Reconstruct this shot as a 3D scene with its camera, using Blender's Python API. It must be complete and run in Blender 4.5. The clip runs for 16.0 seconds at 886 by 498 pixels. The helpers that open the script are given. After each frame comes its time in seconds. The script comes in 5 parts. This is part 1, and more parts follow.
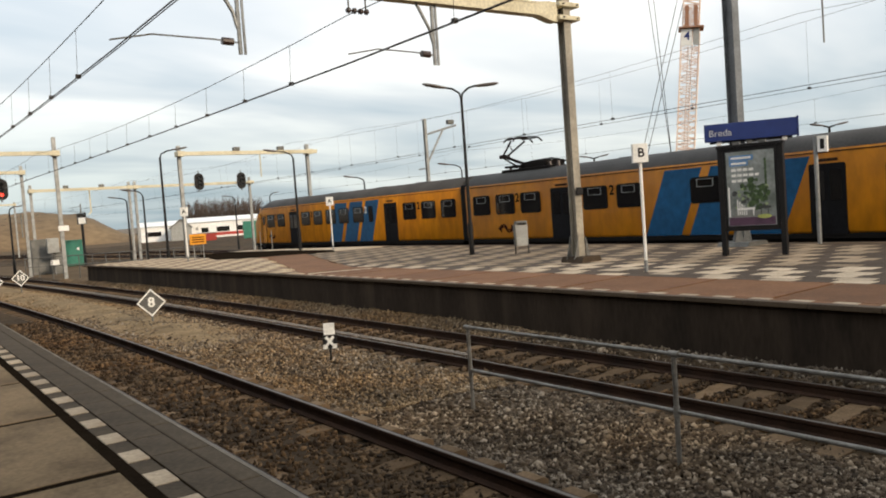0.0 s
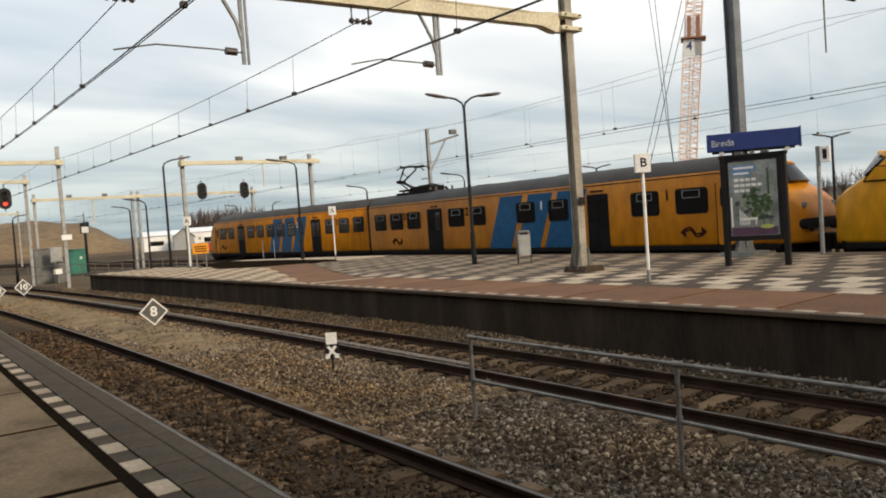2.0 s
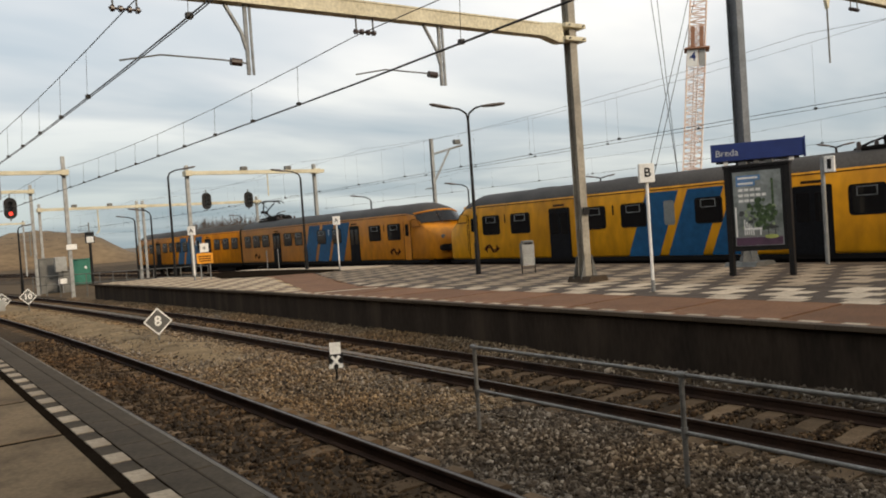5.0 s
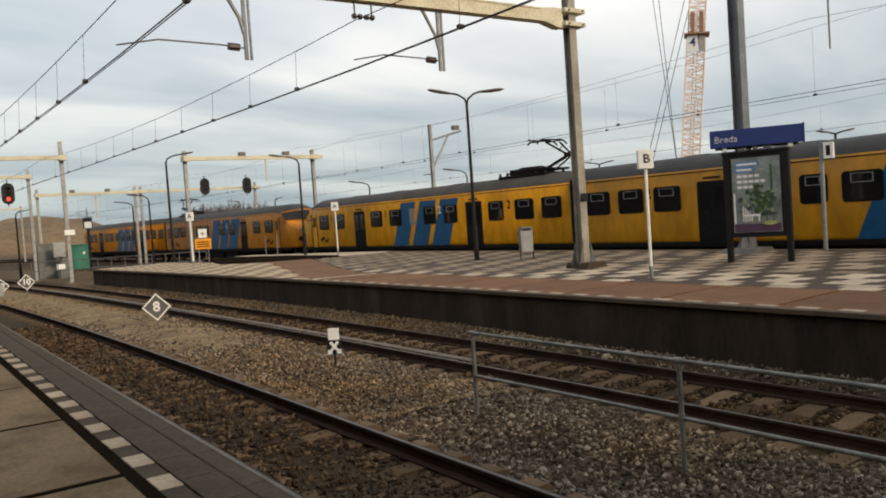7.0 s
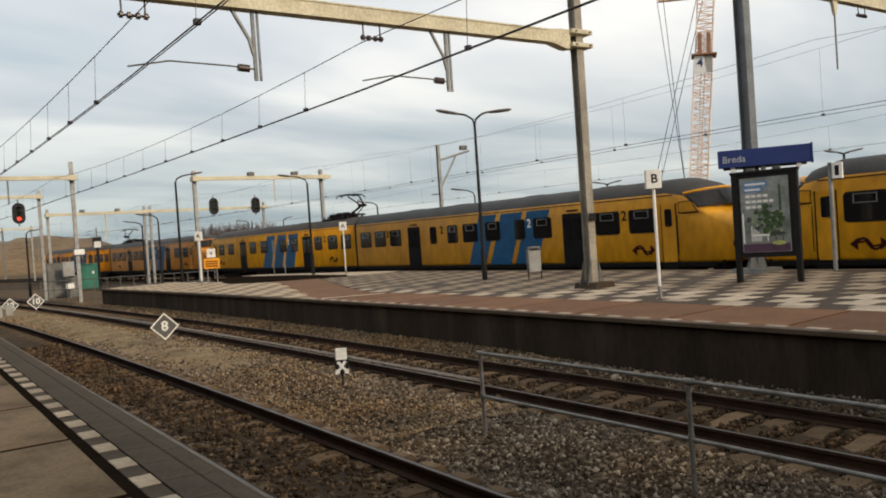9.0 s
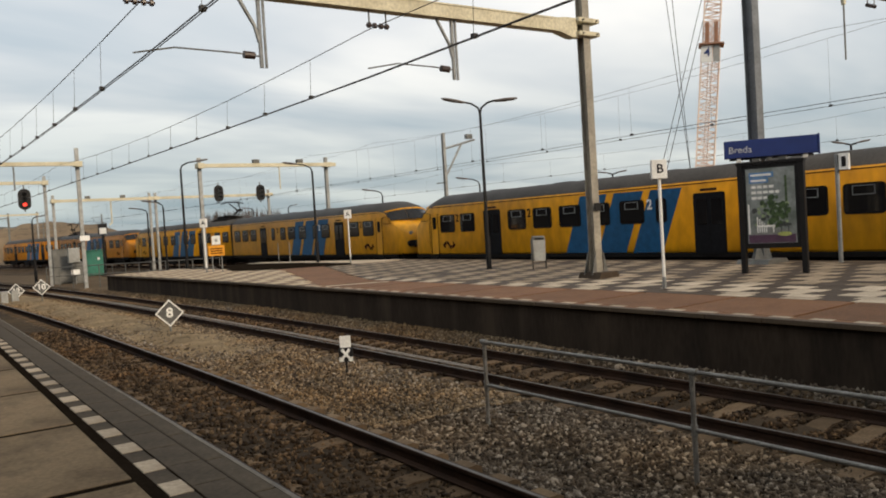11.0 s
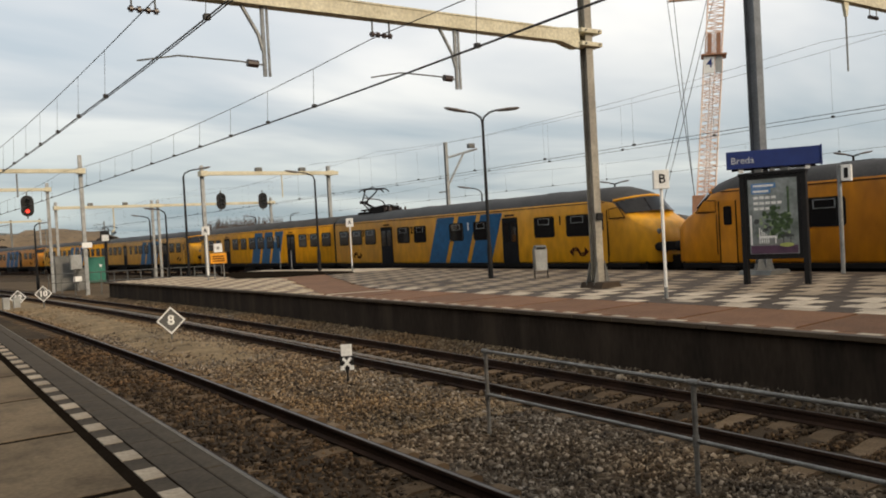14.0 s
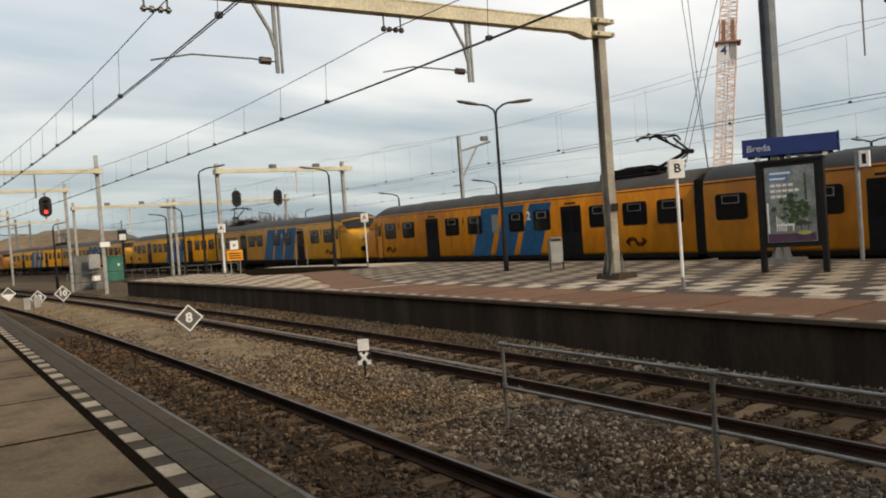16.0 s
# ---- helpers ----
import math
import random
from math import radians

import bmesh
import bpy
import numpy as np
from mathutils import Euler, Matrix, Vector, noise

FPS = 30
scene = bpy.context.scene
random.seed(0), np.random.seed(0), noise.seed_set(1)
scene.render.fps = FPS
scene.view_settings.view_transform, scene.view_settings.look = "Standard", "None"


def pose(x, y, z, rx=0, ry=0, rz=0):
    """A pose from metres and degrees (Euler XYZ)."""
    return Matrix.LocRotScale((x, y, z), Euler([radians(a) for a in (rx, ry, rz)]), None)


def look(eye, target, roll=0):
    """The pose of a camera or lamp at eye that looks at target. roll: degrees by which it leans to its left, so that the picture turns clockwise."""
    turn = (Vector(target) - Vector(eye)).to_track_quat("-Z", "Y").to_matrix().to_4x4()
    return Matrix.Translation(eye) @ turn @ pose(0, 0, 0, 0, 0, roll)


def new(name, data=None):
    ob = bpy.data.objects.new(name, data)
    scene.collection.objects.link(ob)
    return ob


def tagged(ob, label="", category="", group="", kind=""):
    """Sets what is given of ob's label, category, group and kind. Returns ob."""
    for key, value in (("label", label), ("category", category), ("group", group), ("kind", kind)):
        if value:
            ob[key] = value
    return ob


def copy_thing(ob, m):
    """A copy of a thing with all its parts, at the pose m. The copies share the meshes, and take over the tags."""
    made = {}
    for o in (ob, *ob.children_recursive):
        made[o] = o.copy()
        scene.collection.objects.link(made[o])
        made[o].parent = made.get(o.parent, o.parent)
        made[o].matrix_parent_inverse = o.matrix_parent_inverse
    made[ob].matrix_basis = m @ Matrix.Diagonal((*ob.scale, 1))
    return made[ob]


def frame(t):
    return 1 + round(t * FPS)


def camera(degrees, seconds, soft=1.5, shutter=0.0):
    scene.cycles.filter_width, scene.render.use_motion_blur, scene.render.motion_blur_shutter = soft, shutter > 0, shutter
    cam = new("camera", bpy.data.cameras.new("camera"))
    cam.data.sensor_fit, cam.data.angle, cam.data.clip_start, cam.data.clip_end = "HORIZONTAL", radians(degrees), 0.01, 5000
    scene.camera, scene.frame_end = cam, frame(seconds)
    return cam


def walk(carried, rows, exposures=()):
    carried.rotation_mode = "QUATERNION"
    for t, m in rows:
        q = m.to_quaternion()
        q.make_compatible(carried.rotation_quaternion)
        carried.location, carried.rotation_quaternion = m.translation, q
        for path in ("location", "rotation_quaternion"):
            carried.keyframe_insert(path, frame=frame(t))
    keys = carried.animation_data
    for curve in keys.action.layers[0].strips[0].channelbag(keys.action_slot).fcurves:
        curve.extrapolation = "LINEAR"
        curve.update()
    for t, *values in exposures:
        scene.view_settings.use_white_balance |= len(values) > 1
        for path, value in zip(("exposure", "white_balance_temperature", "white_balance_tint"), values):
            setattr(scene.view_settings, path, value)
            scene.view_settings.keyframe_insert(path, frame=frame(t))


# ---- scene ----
# ---------- camera: handheld, standing on the near platform ----------
FOV = 58.0
EYE = (0.0, 0.0, 2.5)
cam = camera(FOV, 16.0, soft=1.9, shutter=0.0)
# seconds, yaw, pitch, roll
PATH = [
    (0.0, -35.62, -2.89, 4.13),
    (0.5, -35.62, -2.47, 4.11),
    (1.0, -35.32, -2.22, 4.09),
    (1.5, -35.43, -2.26, 4.16),
    (2.0, -35.44, -2.19, 4.06),
    (2.5, -35.00, -1.71, 4.09),
    (3.0, -35.15, -1.51, 4.03),
    (3.5, -35.00, -1.40, 4.00),
    (4.0, -35.22, -1.31, 3.91),
    (6.5, -35.05, -2.19, 4.08),
    (7.0, -35.26, -2.47, 3.95),
    (7.5, -34.76, -2.44, 4.05),
    (8.0, -35.39, -1.70, 3.94),
    (8.5, -34.96, -1.00, 4.05),
    (11.0, -34.36, -1.80, 3.52),
    (11.5, -34.26, -1.99, 3.40),
    (12.0, -34.22, -2.13, 3.07),
    (12.5, -33.74, -2.00, 3.04),
    (13.0, -33.82, -1.78, 3.24),
    (13.5, -33.98, -1.50, 3.41),
    (14.0, -34.22, -1.15, 3.20),
    (14.5, -34.05, -1.07, 3.90),
    (15.0, -33.20, -1.42, 4.11),
    (15.5, -33.01, -1.47, 4.17),
    (16.0, -33.16, -1.54, 4.17),
]
walk(cam, [(t, pose(*EYE, 90 + p, r, y)) for t, y, p, r in PATH],
     exposures=[(0.0, 0.30, 6950, 11), (1.0, 0.24, 6950, 11), (2.0, 0.18, 6950, 11), (3.5, 0.05, 6950, 11), (7.0, 0.0, 6950, 11), (10.0, -0.02, 6950, 11), (16.0, -0.01, 6950, 11)])

# ---------- light: thin bright overcast, low hazy sun ----------
SUN_AZ, SUN_EL = 168.0, 22.0      # degrees from +Y towards +X, and above the horizon
world = bpy.data.worlds.new("world")
scene.world = world
world.use_nodes = True
wn, wl = world.node_tree.nodes, world.node_tree.links
wn.clear()
w_out = wn.new("ShaderNodeOutputWorld")
w_bg = wn.new("ShaderNodeBackground")
w_bg.inputs["Strength"].default_value = 1.0
w_sky = wn.new("ShaderNodeTexSky")
w_sky.sky_type = "NISHITA"
w_sky.sun_disc = False
w_sky.sun_elevation = radians(SUN_EL)
w_sky.sun_rotation = radians(SUN_AZ)
w_dim = wn.new("ShaderNodeVectorMath")
w_dim.operation = "SCALE"
w_dim.inputs["Scale"].default_value = 0.10
wl.new(w_sky.outputs[0], w_dim.inputs[0])
w_tc = wn.new("ShaderNodeTexCoord")
w_sep = wn.new("ShaderNodeSeparateXYZ")
wl.new(w_tc.outputs["Generated"], w_sep.inputs[0])
w_up = wn.new("ShaderNodeMath")
w_up.operation = "ADD"
w_up.inputs[1].default_value = 0.10
w_abs = wn.new("ShaderNodeMath")
w_abs.operation = "ABSOLUTE"
wl.new(w_sep.outputs["Z"], w_abs.inputs[0])
wl.new(w_abs.outputs[0], w_up.inputs[0])
w_div = []
for axis in ("X", "Y"):
    n = wn.new("ShaderNodeMath")
    n.operation = "DIVIDE"
    wl.new(w_sep.outputs[axis], n.inputs[0])
    wl.new(w_up.outputs[0], n.inputs[1])
    w_div.append(n)
w_com = wn.new("ShaderNodeCombineXYZ")
wl.new(w_div[0].outputs[0], w_com.inputs[0])
wl.new(w_div[1].outputs[0], w_com.inputs[1])
w_map = wn.new("ShaderNodeMapping")
w_map.inputs["Rotation"].default_value = (0, 0, radians(28))
w_map.inputs["Scale"].default_value = (0.33, 0.62, 1)
wl.new(w_com.outputs[0], w_map.inputs["Vector"])
w_noise = wn.new("ShaderNodeTexNoise")
w_noise.inputs["Scale"].default_value = 1.0
w_noise.inputs["Detail"].default_value = 5.0
w_noise.inputs["Roughness"].default_value = 0.48
w_noise.inputs["Distortion"].default_value = 0.4
wl.new(w_map.outputs[0], w_noise.inputs["Vector"])
w_ramp = wn.new("ShaderNodeValToRGB")
w_ramp.color_ramp.elements[0].position = 0.37
w_ramp.color_ramp.elements[0].color = (0.58, 0.69, 0.79, 1)
w_ramp.color_ramp.elements[1].position = 0.60
w_ramp.color_ramp.elements[1].color = (1.14, 1.165, 1.17, 1)
mid = w_ramp.color_ramp.elements.new(0.5)
mid.color = (0.84, 0.90, 0.96, 1)
wl.new(w_noise.outputs[0], w_ramp.inputs[0])
w_mix = wn.new("ShaderNodeMixRGB")
w_mix.inputs[0].default_value = 0.86
wl.new(w_dim.outputs[0], w_mix.inputs[1])
wl.new(w_ramp.outputs[0], w_mix.inputs[2])
w_haze = wn.new("ShaderNodeMapRange")
w_haze.interpolation_type = "SMOOTHSTEP"
w_haze.inputs["From Min"].default_value, w_haze.inputs["From Max"].default_value = 0.0, 0.27
w_haze.inputs["To Min"].default_value, w_haze.inputs["To Max"].default_value = 0.95, 0.0
wl.new(w_abs.outputs[0], w_haze.inputs["Value"])
w_tint = wn.new("ShaderNodeMixRGB")
w_tint.blend_type = "MULTIPLY"
w_side = wn.new("ShaderNodeMapRange")
w_side.inputs["From Min"].default_value, w_side.inputs["From Max"].default_value = 0.1, 0.9
wl.new(w_sep.outputs["X"], w_side.inputs["Value"])
w_low = wn.new("ShaderNodeMixRGB")
w_low.inputs[1].default_value, w_low.inputs[2].default_value = (0.455, 0.540, 0.575, 1), (0.64, 0.685, 0.70, 1)
wl.new(w_side.outputs[0], w_low.inputs[0])
wl.new(w_low.outputs[0], w_tint.inputs[2])
wl.new(w_haze.outputs[0], w_tint.inputs[0])
wl.new(w_mix.outputs[0], w_tint.inputs[1])
wl.new(w_tint.outputs[0], w_bg.inputs["Color"])
wl.new(w_bg.outputs[0], w_out.inputs["Surface"])

sun = new("sun", bpy.data.lights.new("sun", "SUN"))
sun.data.energy, sun.data.angle, sun.data.color = 2.3, radians(10), (1.0, 0.84, 0.64)
_az, _el = radians(SUN_AZ), radians(SUN_EL)
sun.matrix_world = look((0, 0, 60), Vector((0, 0, 60)) - Vector((math.sin(_az) * math.cos(_el), math.cos(_az) * math.cos(_el), math.sin(_el))))


# ---------- materials ----------
def mat(name, c1, c2=None, rough=0.8, metal=0.0, scale=3.0, fine=40.0, bump=0.15, spec=0.5, rnd=0.0, stretch=(1, 1, 1), emit=None, dirt=None):
    m = bpy.data.materials.new(name)
    m.use_nodes = True
    n, l = m.node_tree.nodes, m.node_tree.links
    b = n["Principled BSDF"]
    c2 = c2 or tuple(v * 0.75 for v in c1)
    tc = n.new("ShaderNodeTexCoord")
    mp = n.new("ShaderNodeMapping")
    mp.inputs["Scale"].default_value = stretch
    l.new(tc.outputs["Object"], mp.inputs["Vector"])
    big = n.new("ShaderNodeTexNoise")
    big.inputs["Scale"].default_value, big.inputs["Detail"].default_value = scale, 4
    small = n.new("ShaderNodeTexNoise")
    small.inputs["Scale"].default_value, small.inputs["Detail"].default_value = fine, 3
    l.new(mp.outputs[0], big.inputs["Vector"])
    l.new(mp.outputs[0], small.inputs["Vector"])
    ramp = n.new("ShaderNodeMapRange")
    ramp.inputs["From Min"].default_value, ramp.inputs["From Max"].default_value = 0.35, 0.68
    l.new(big.outputs[0], ramp.inputs["Value"])
    mix = n.new("ShaderNodeMixRGB")
    mix.inputs[1].default_value, mix.inputs[2].default_value = (*c1, 1), (*c2, 1)
    l.new(ramp.outputs[0], mix.inputs[0])
    col = mix.outputs[0]
    sc = n.new("ShaderNodeMapRange")
    sc.inputs["To Min"].default_value, sc.inputs["To Max"].default_value = 0.8, 1.18
    sc.inputs["From Min"].default_value, sc.inputs["From Max"].default_value = 0.3, 0.7
    l.new(small.outputs[0], sc.inputs["Value"])
    fac = sc.outputs[0]
    if rnd:
        oi = n.new("ShaderNodeObjectInfo")
        r2 = n.new("ShaderNodeMapRange")
        r2.inputs["To Min"].default_value, r2.inputs["To Max"].default_value = 1 - rnd, 1 + rnd
        l.new(oi.outputs["Random"], r2.inputs["Value"])
        mu = n.new("ShaderNodeMath")
        mu.operation = "MULTIPLY"
        l.new(fac, mu.inputs[0])
        l.new(r2.outputs[0], mu.inputs[1])
        fac = mu.outputs[0]
    vm = n.new("ShaderNodeVectorMath")
    vm.operation = "SCALE"
    l.new(col, vm.inputs[0])
    l.new(fac, vm.inputs["Scale"])
    col = vm.outputs[0]
    if dirt:
        dn = n.new("ShaderNodeTexNoise")
        dn.inputs["Scale"].default_value, dn.inputs["Detail"].default_value = dirt[1], 6
        dm = n.new("ShaderNodeMapping")
        dm.inputs["Scale"].default_value = dirt[2]
        l.new(tc.outputs["Object"], dm.inputs["Vector"])
        l.new(dm.outputs[0], dn.inputs["Vector"])
        dr = n.new("ShaderNodeMapRange")
        dr.inputs["From Min"].default_value, dr.inputs["From Max"].default_value = 0.48, 0.72
        dr.inputs["To Max"].default_value = dirt[3]
        l.new(dn.outputs[0], dr.inputs["Value"])
        d2 = n.new("ShaderNodeMixRGB")
        d2.inputs[2].default_value = (*dirt[0], 1)
        l.new(dr.outputs[0], d2.inputs[0])
        l.new(col, d2.inputs[1])
        col = d2.outputs[0]
    l.new(col, b.inputs["Base Color"])
    b.inputs["Roughness"].default_value, b.inputs["Metallic"].default_value = rough, metal
    b.inputs["Specular IOR Level"].default_value = spec
    if bump:
        bp = n.new("ShaderNodeBump")
        bp.inputs["Strength"].default_value, bp.inputs["Distance"].default_value = bump, 0.02
        l.new(small.outputs[0], bp.inputs["Height"])
        l.new(bp.outputs[0], b.inputs["Normal"])
    if emit:
        b.inputs["Emission Color"].default_value, b.inputs["Emission Strength"].default_value = (*emit[:3], 1), emit[3]
    return m


def island_mat(name, stops, rough=0.9, fine=60.0):
    """Each loose piece takes its own colour from the stops."""
    m = bpy.data.materials.new(name)
    m.use_nodes = True
    n, l = m.node_tree.nodes, m.node_tree.links
    g = n.new("ShaderNodeNewGeometry")
    r = n.new("ShaderNodeValToRGB")
    while len(r.color_ramp.elements) < len(stops):
        r.color_ramp.elements.new(0.5)
    for e, (p, c) in zip(r.color_ramp.elements, stops):
        e.position, e.color = p, (*c, 1)
    l.new(g.outputs["Random Per Island"], r.inputs[0])
    tc = n.new("ShaderNodeTexCoord")
    ns = n.new("ShaderNodeTexNoise")
    ns.inputs["Scale"].default_value = fine
    l.new(tc.outputs["Object"], ns.inputs["Vector"])
    big = n.new("ShaderNodeTexNoise")
    big.inputs["Scale"].default_value, big.inputs["Detail"].default_value = 0.55, 3
    l.new(tc.outputs["Object"], big.inputs["Vector"])
    mr = n.new("ShaderNodeMapRange")
    mr.inputs["To Min"].default_value, mr.inputs["To Max"].default_value = 0.6, 1.4
    l.new(ns.outputs[0], mr.inputs["Value"])
    mr2 = n.new("ShaderNodeMapRange")
    mr2.inputs["From Min"].default_value, mr2.inputs["From Max"].default_value = 0.3, 0.7
    mr2.inputs["To Min"].default_value, mr2.inputs["To Max"].default_value = 0.75, 1.25
    l.new(big.outputs[0], mr2.inputs["Value"])
    mu = n.new("ShaderNodeMath")
    mu.operation = "MULTIPLY"
    l.new(mr.outputs[0], mu.inputs[0])
    l.new(mr2.outputs[0], mu.inputs[1])
    vm = n.new("ShaderNodeVectorMath")
    vm.operation = "SCALE"
    l.new(r.outputs[0], vm.inputs[0])
    l.new(mu.outputs[0], vm.inputs["Scale"])
    tint = n.new("ShaderNodeTexNoise")
    tint.inputs["Scale"].default_value, tint.inputs["Detail"].default_value = 0.28, 4
    l.new(tc.outputs["Object"], tint.inputs["Vector"])
    tr = n.new("ShaderNodeMapRange")
    tr.inputs["From Min"].default_value, tr.inputs["From Max"].default_value, tr.inputs["To Max"].default_value = 0.45, 0.62, 0.75
    l.new(tint.outputs[0], tr.inputs["Value"])
    tm = n.new("ShaderNodeMixRGB")
    tm.blend_type = "MULTIPLY"
    tm.inputs[2].default_value = (1.18, 0.98, 0.74, 1)
    l.new(tr.outputs[0], tm.inputs[0])
    l.new(vm.outputs[0], tm.inputs[1])
    l.new(tm.outputs[0], n["Principled BSDF"].inputs["Base Color"])
    n["Principled BSDF"].inputs["Roughness"].default_value = rough
    n["Principled BSDF"].inputs["Specular IOR Level"].default_value = 0.2
    return m


M_GROUND = mat("earth", spec=0.15, c1=(0.0825, 0.0550, 0.0302), c2=(0.1320, 0.0900, 0.0504), scale=0.15, fine=9, rough=1)
M_BALLAST_TRACK = mat("ballast_rusty", (0.064, 0.043, 0.025), (0.034, 0.024, 0.015), scale=0.6, fine=24, bump=0.9, rough=1, spec=0.15, dirt=((0.120, 0.078, 0.038), 0.35, (1, 0.5, 1), 0.6))
M_STONE = island_mat("ballast_stone", [(0.0, (0.028, 0.021, 0.015)), (0.45, (0.090, 0.068, 0.049)), (0.82, (0.170, 0.138, 0.104)), (1.0, (0.36, 0.31, 0.25))])
M_GRIT = island_mat("tan_grit", [(0.0, (0.080, 0.055, 0.031)), (0.5, (0.200, 0.142, 0.084)), (1.0, (0.37, 0.285, 0.19))])
M_STONE_RUST = island_mat("rusty_stone", [(0.0, (0.017, 0.011, 0.0065)), (0.55, (0.056, 0.036, 0.020)), (1.0, (0.155, 0.106, 0.064))])
M_RAIL_TOP = mat("worn_steel", (0.16, 0.145, 0.13), (0.09, 0.075, 0.062), rough=0.5, metal=1, scale=2, fine=30, bump=0.02)
M_RAIL = mat("rusted_rail", (0.050, 0.027, 0.017), (0.026, 0.016, 0.012), rough=0.9, scale=2, fine=40, spec=0.15)
M_SLEEPER = mat("sleeper_concrete", (0.1876, 0.1265, 0.0739), (0.1029, 0.0660, 0.0370), scale=2.5, fine=35, rough=0.95, rnd=0.3, spec=0.2)
M_WALL = mat("grimy_concrete_wall", (0.047, 0.034, 0.024), (0.028, 0.0205, 0.015), scale=0.9, fine=20, rough=0.95, spec=0.2, stretch=(1, 1, 0.25), dirt=((0.085, 0.062, 0.043), 1.6, (1, 1, 0.16), 0.7))
M_COPING = mat("coping_concrete", (0.1012, 0.0684, 0.0399), (0.0686, 0.0456, 0.0266), scale=1.5, fine=25, rnd=0.08)
M_SLAB = mat("platform_slab", (0.25, 0.182, 0.112), (0.178, 0.127, 0.077), scale=0.9, fine=30, rough=0.9, bump=0.1, rnd=0.10, spec=0.15, dirt=((0.0495, 0.0360, 0.0244), 2.2, (1, 1, 1), 0.55))
M_STRIP = mat("edge_slab", (0.092, 0.072, 0.050), (0.062, 0.048, 0.034), scale=1.4, fine=30, bump=0.12, rnd=0.08, spec=0.12)
M_JOINT = mat("dark_joint", (0.0176, 0.0130, 0.0092), spec=0.0, rough=1, scale=3, fine=30)
M_WHITE_TILE = mat("white_tile", (0.49, 0.40, 0.295), (0.36, 0.285, 0.205), scale=2.2, fine=30, rough=0.85, rnd=0.2, spec=0.3)
M_DULL_TILE = mat("dull_white_tile", (0.37, 0.285, 0.198), (0.245, 0.185, 0.125), scale=1.1, fine=30, rough=0.9, rnd=0.25, spec=0.2)
M_BROWN_TILE = mat("brown_tile", spec=0.2, c1=(0.190, 0.092, 0.046), c2=(0.132, 0.065, 0.033), scale=1.2, fine=30, rnd=0.12)
M_GREY_TILE = mat("grey_tile", (0.086, 0.061, 0.043), (0.056, 0.041, 0.029), scale=1.0, fine=30, rough=0.8, rnd=0.15, spec=0.25)
M_YELLOW = mat("train_yellow", (0.63, 0.292, 0.010), (0.55, 0.245, 0.008), rough=0.38, scale=0.5, fine=3, bump=0.0, stretch=(1, 1, 0.5), spec=0.35, dirt=((0.30, 0.14, 0.02), 0.5, (1, 1, 0.5), 0.35))
M_YELLOW_ORANGE = mat("train_yellow_orange", (0.54, 0.204, 0.006), (0.45, 0.158, 0.005), rough=0.42, scale=0.5, fine=3, bump=0.0, stretch=(1, 1, 0.5), spec=0.35, dirt=((0.24, 0.09, 0.015), 0.5, (1, 1, 0.5), 0.4))
M_BLUE = mat("train_blue", (0.005, 0.082, 0.195), (0.005, 0.068, 0.160), spec=0.25, rough=0.45, scale=0.7, fine=4, bump=0.0)
M_ROOF = mat("train_roof", (0.050, 0.046, 0.043), (0.030, 0.028, 0.026), rough=0.75, scale=0.8, fine=12, bump=0.05)
M_UNDER = mat("underframe", (0.012, 0.010, 0.009), rough=0.9, scale=2, fine=20, spec=0.15)
M_DOOR = mat("train_door", (0.012, 0.012, 0.014), (0.009, 0.009, 0.010), rough=0.85, scale=1, fine=8, bump=0, spec=0.1)
M_GLASS = mat("dark_window_glass", (0.010, 0.010, 0.011), (0.016, 0.015, 0.014), rough=0.06, scale=1, fine=5, bump=0, spec=0.6)
M_RUBBER = mat("black_rubber", (0.014, 0.013, 0.013), rough=0.85, bump=0, spec=0.12)
M_WINDSCREEN = mat("windscreen_glass", (0.012, 0.011, 0.011), (0.018, 0.016, 0.014), rough=0.16, scale=1, fine=5, bump=0, spec=0.3)
M_RED = mat("logo_dark_red", (0.045, 0.010, 0.006), rough=0.8, bump=0, spec=0.1)
M_BLACK = mat("black_paint", (0.008, 0.008, 0.009), (0.013, 0.012, 0.012), rough=0.6, bump=0.03, spec=0.25)
M_WHITE = mat("white_paint", (0.80, 0.80, 0.78), (0.70, 0.70, 0.67), rough=0.5, bump=0.02)
M_GALV = mat("galvanised_steel", (0.30, 0.31, 0.31), (0.20, 0.205, 0.205), rough=0.55, metal=0.5, scale=3, fine=18, bump=0.04)
M_GALV_DARK = mat("weathered_steel", (0.16, 0.16, 0.15), (0.10, 0.10, 0.095), rough=0.6, metal=0.3, scale=2, fine=18, bump=0.04)
M_BEAM = mat("cream_beam_paint", (0.62, 0.57, 0.42), (0.48, 0.43, 0.30), rough=0.65, scale=1.2, fine=14, bump=0.05)
M_WIRE = mat("wire", (0.035, 0.033, 0.032), rough=0.6, metal=0.4, bump=0)
M_INSUL = mat("brown_insulator", (0.040, 0.022, 0.018), rough=0.35, bump=0)
M_SIGNBLUE = mat("sign_blue", (0.012, 0.030, 0.150), (0.010, 0.024, 0.12), rough=0.4, bump=0)
M_ORANGE = mat("sign_orange", (0.85, 0.35, 0.02), rough=0.5, bump=0)
M_GREEN = mat("cabinet_green", (0.03, 0.20, 0.14), (0.025, 0.15, 0.105), rough=0.55, bump=0.03)
M_GREYBOX = mat("cabinet_grey", (0.33, 0.34, 0.33), (0.25, 0.25, 0.24), rough=0.6)
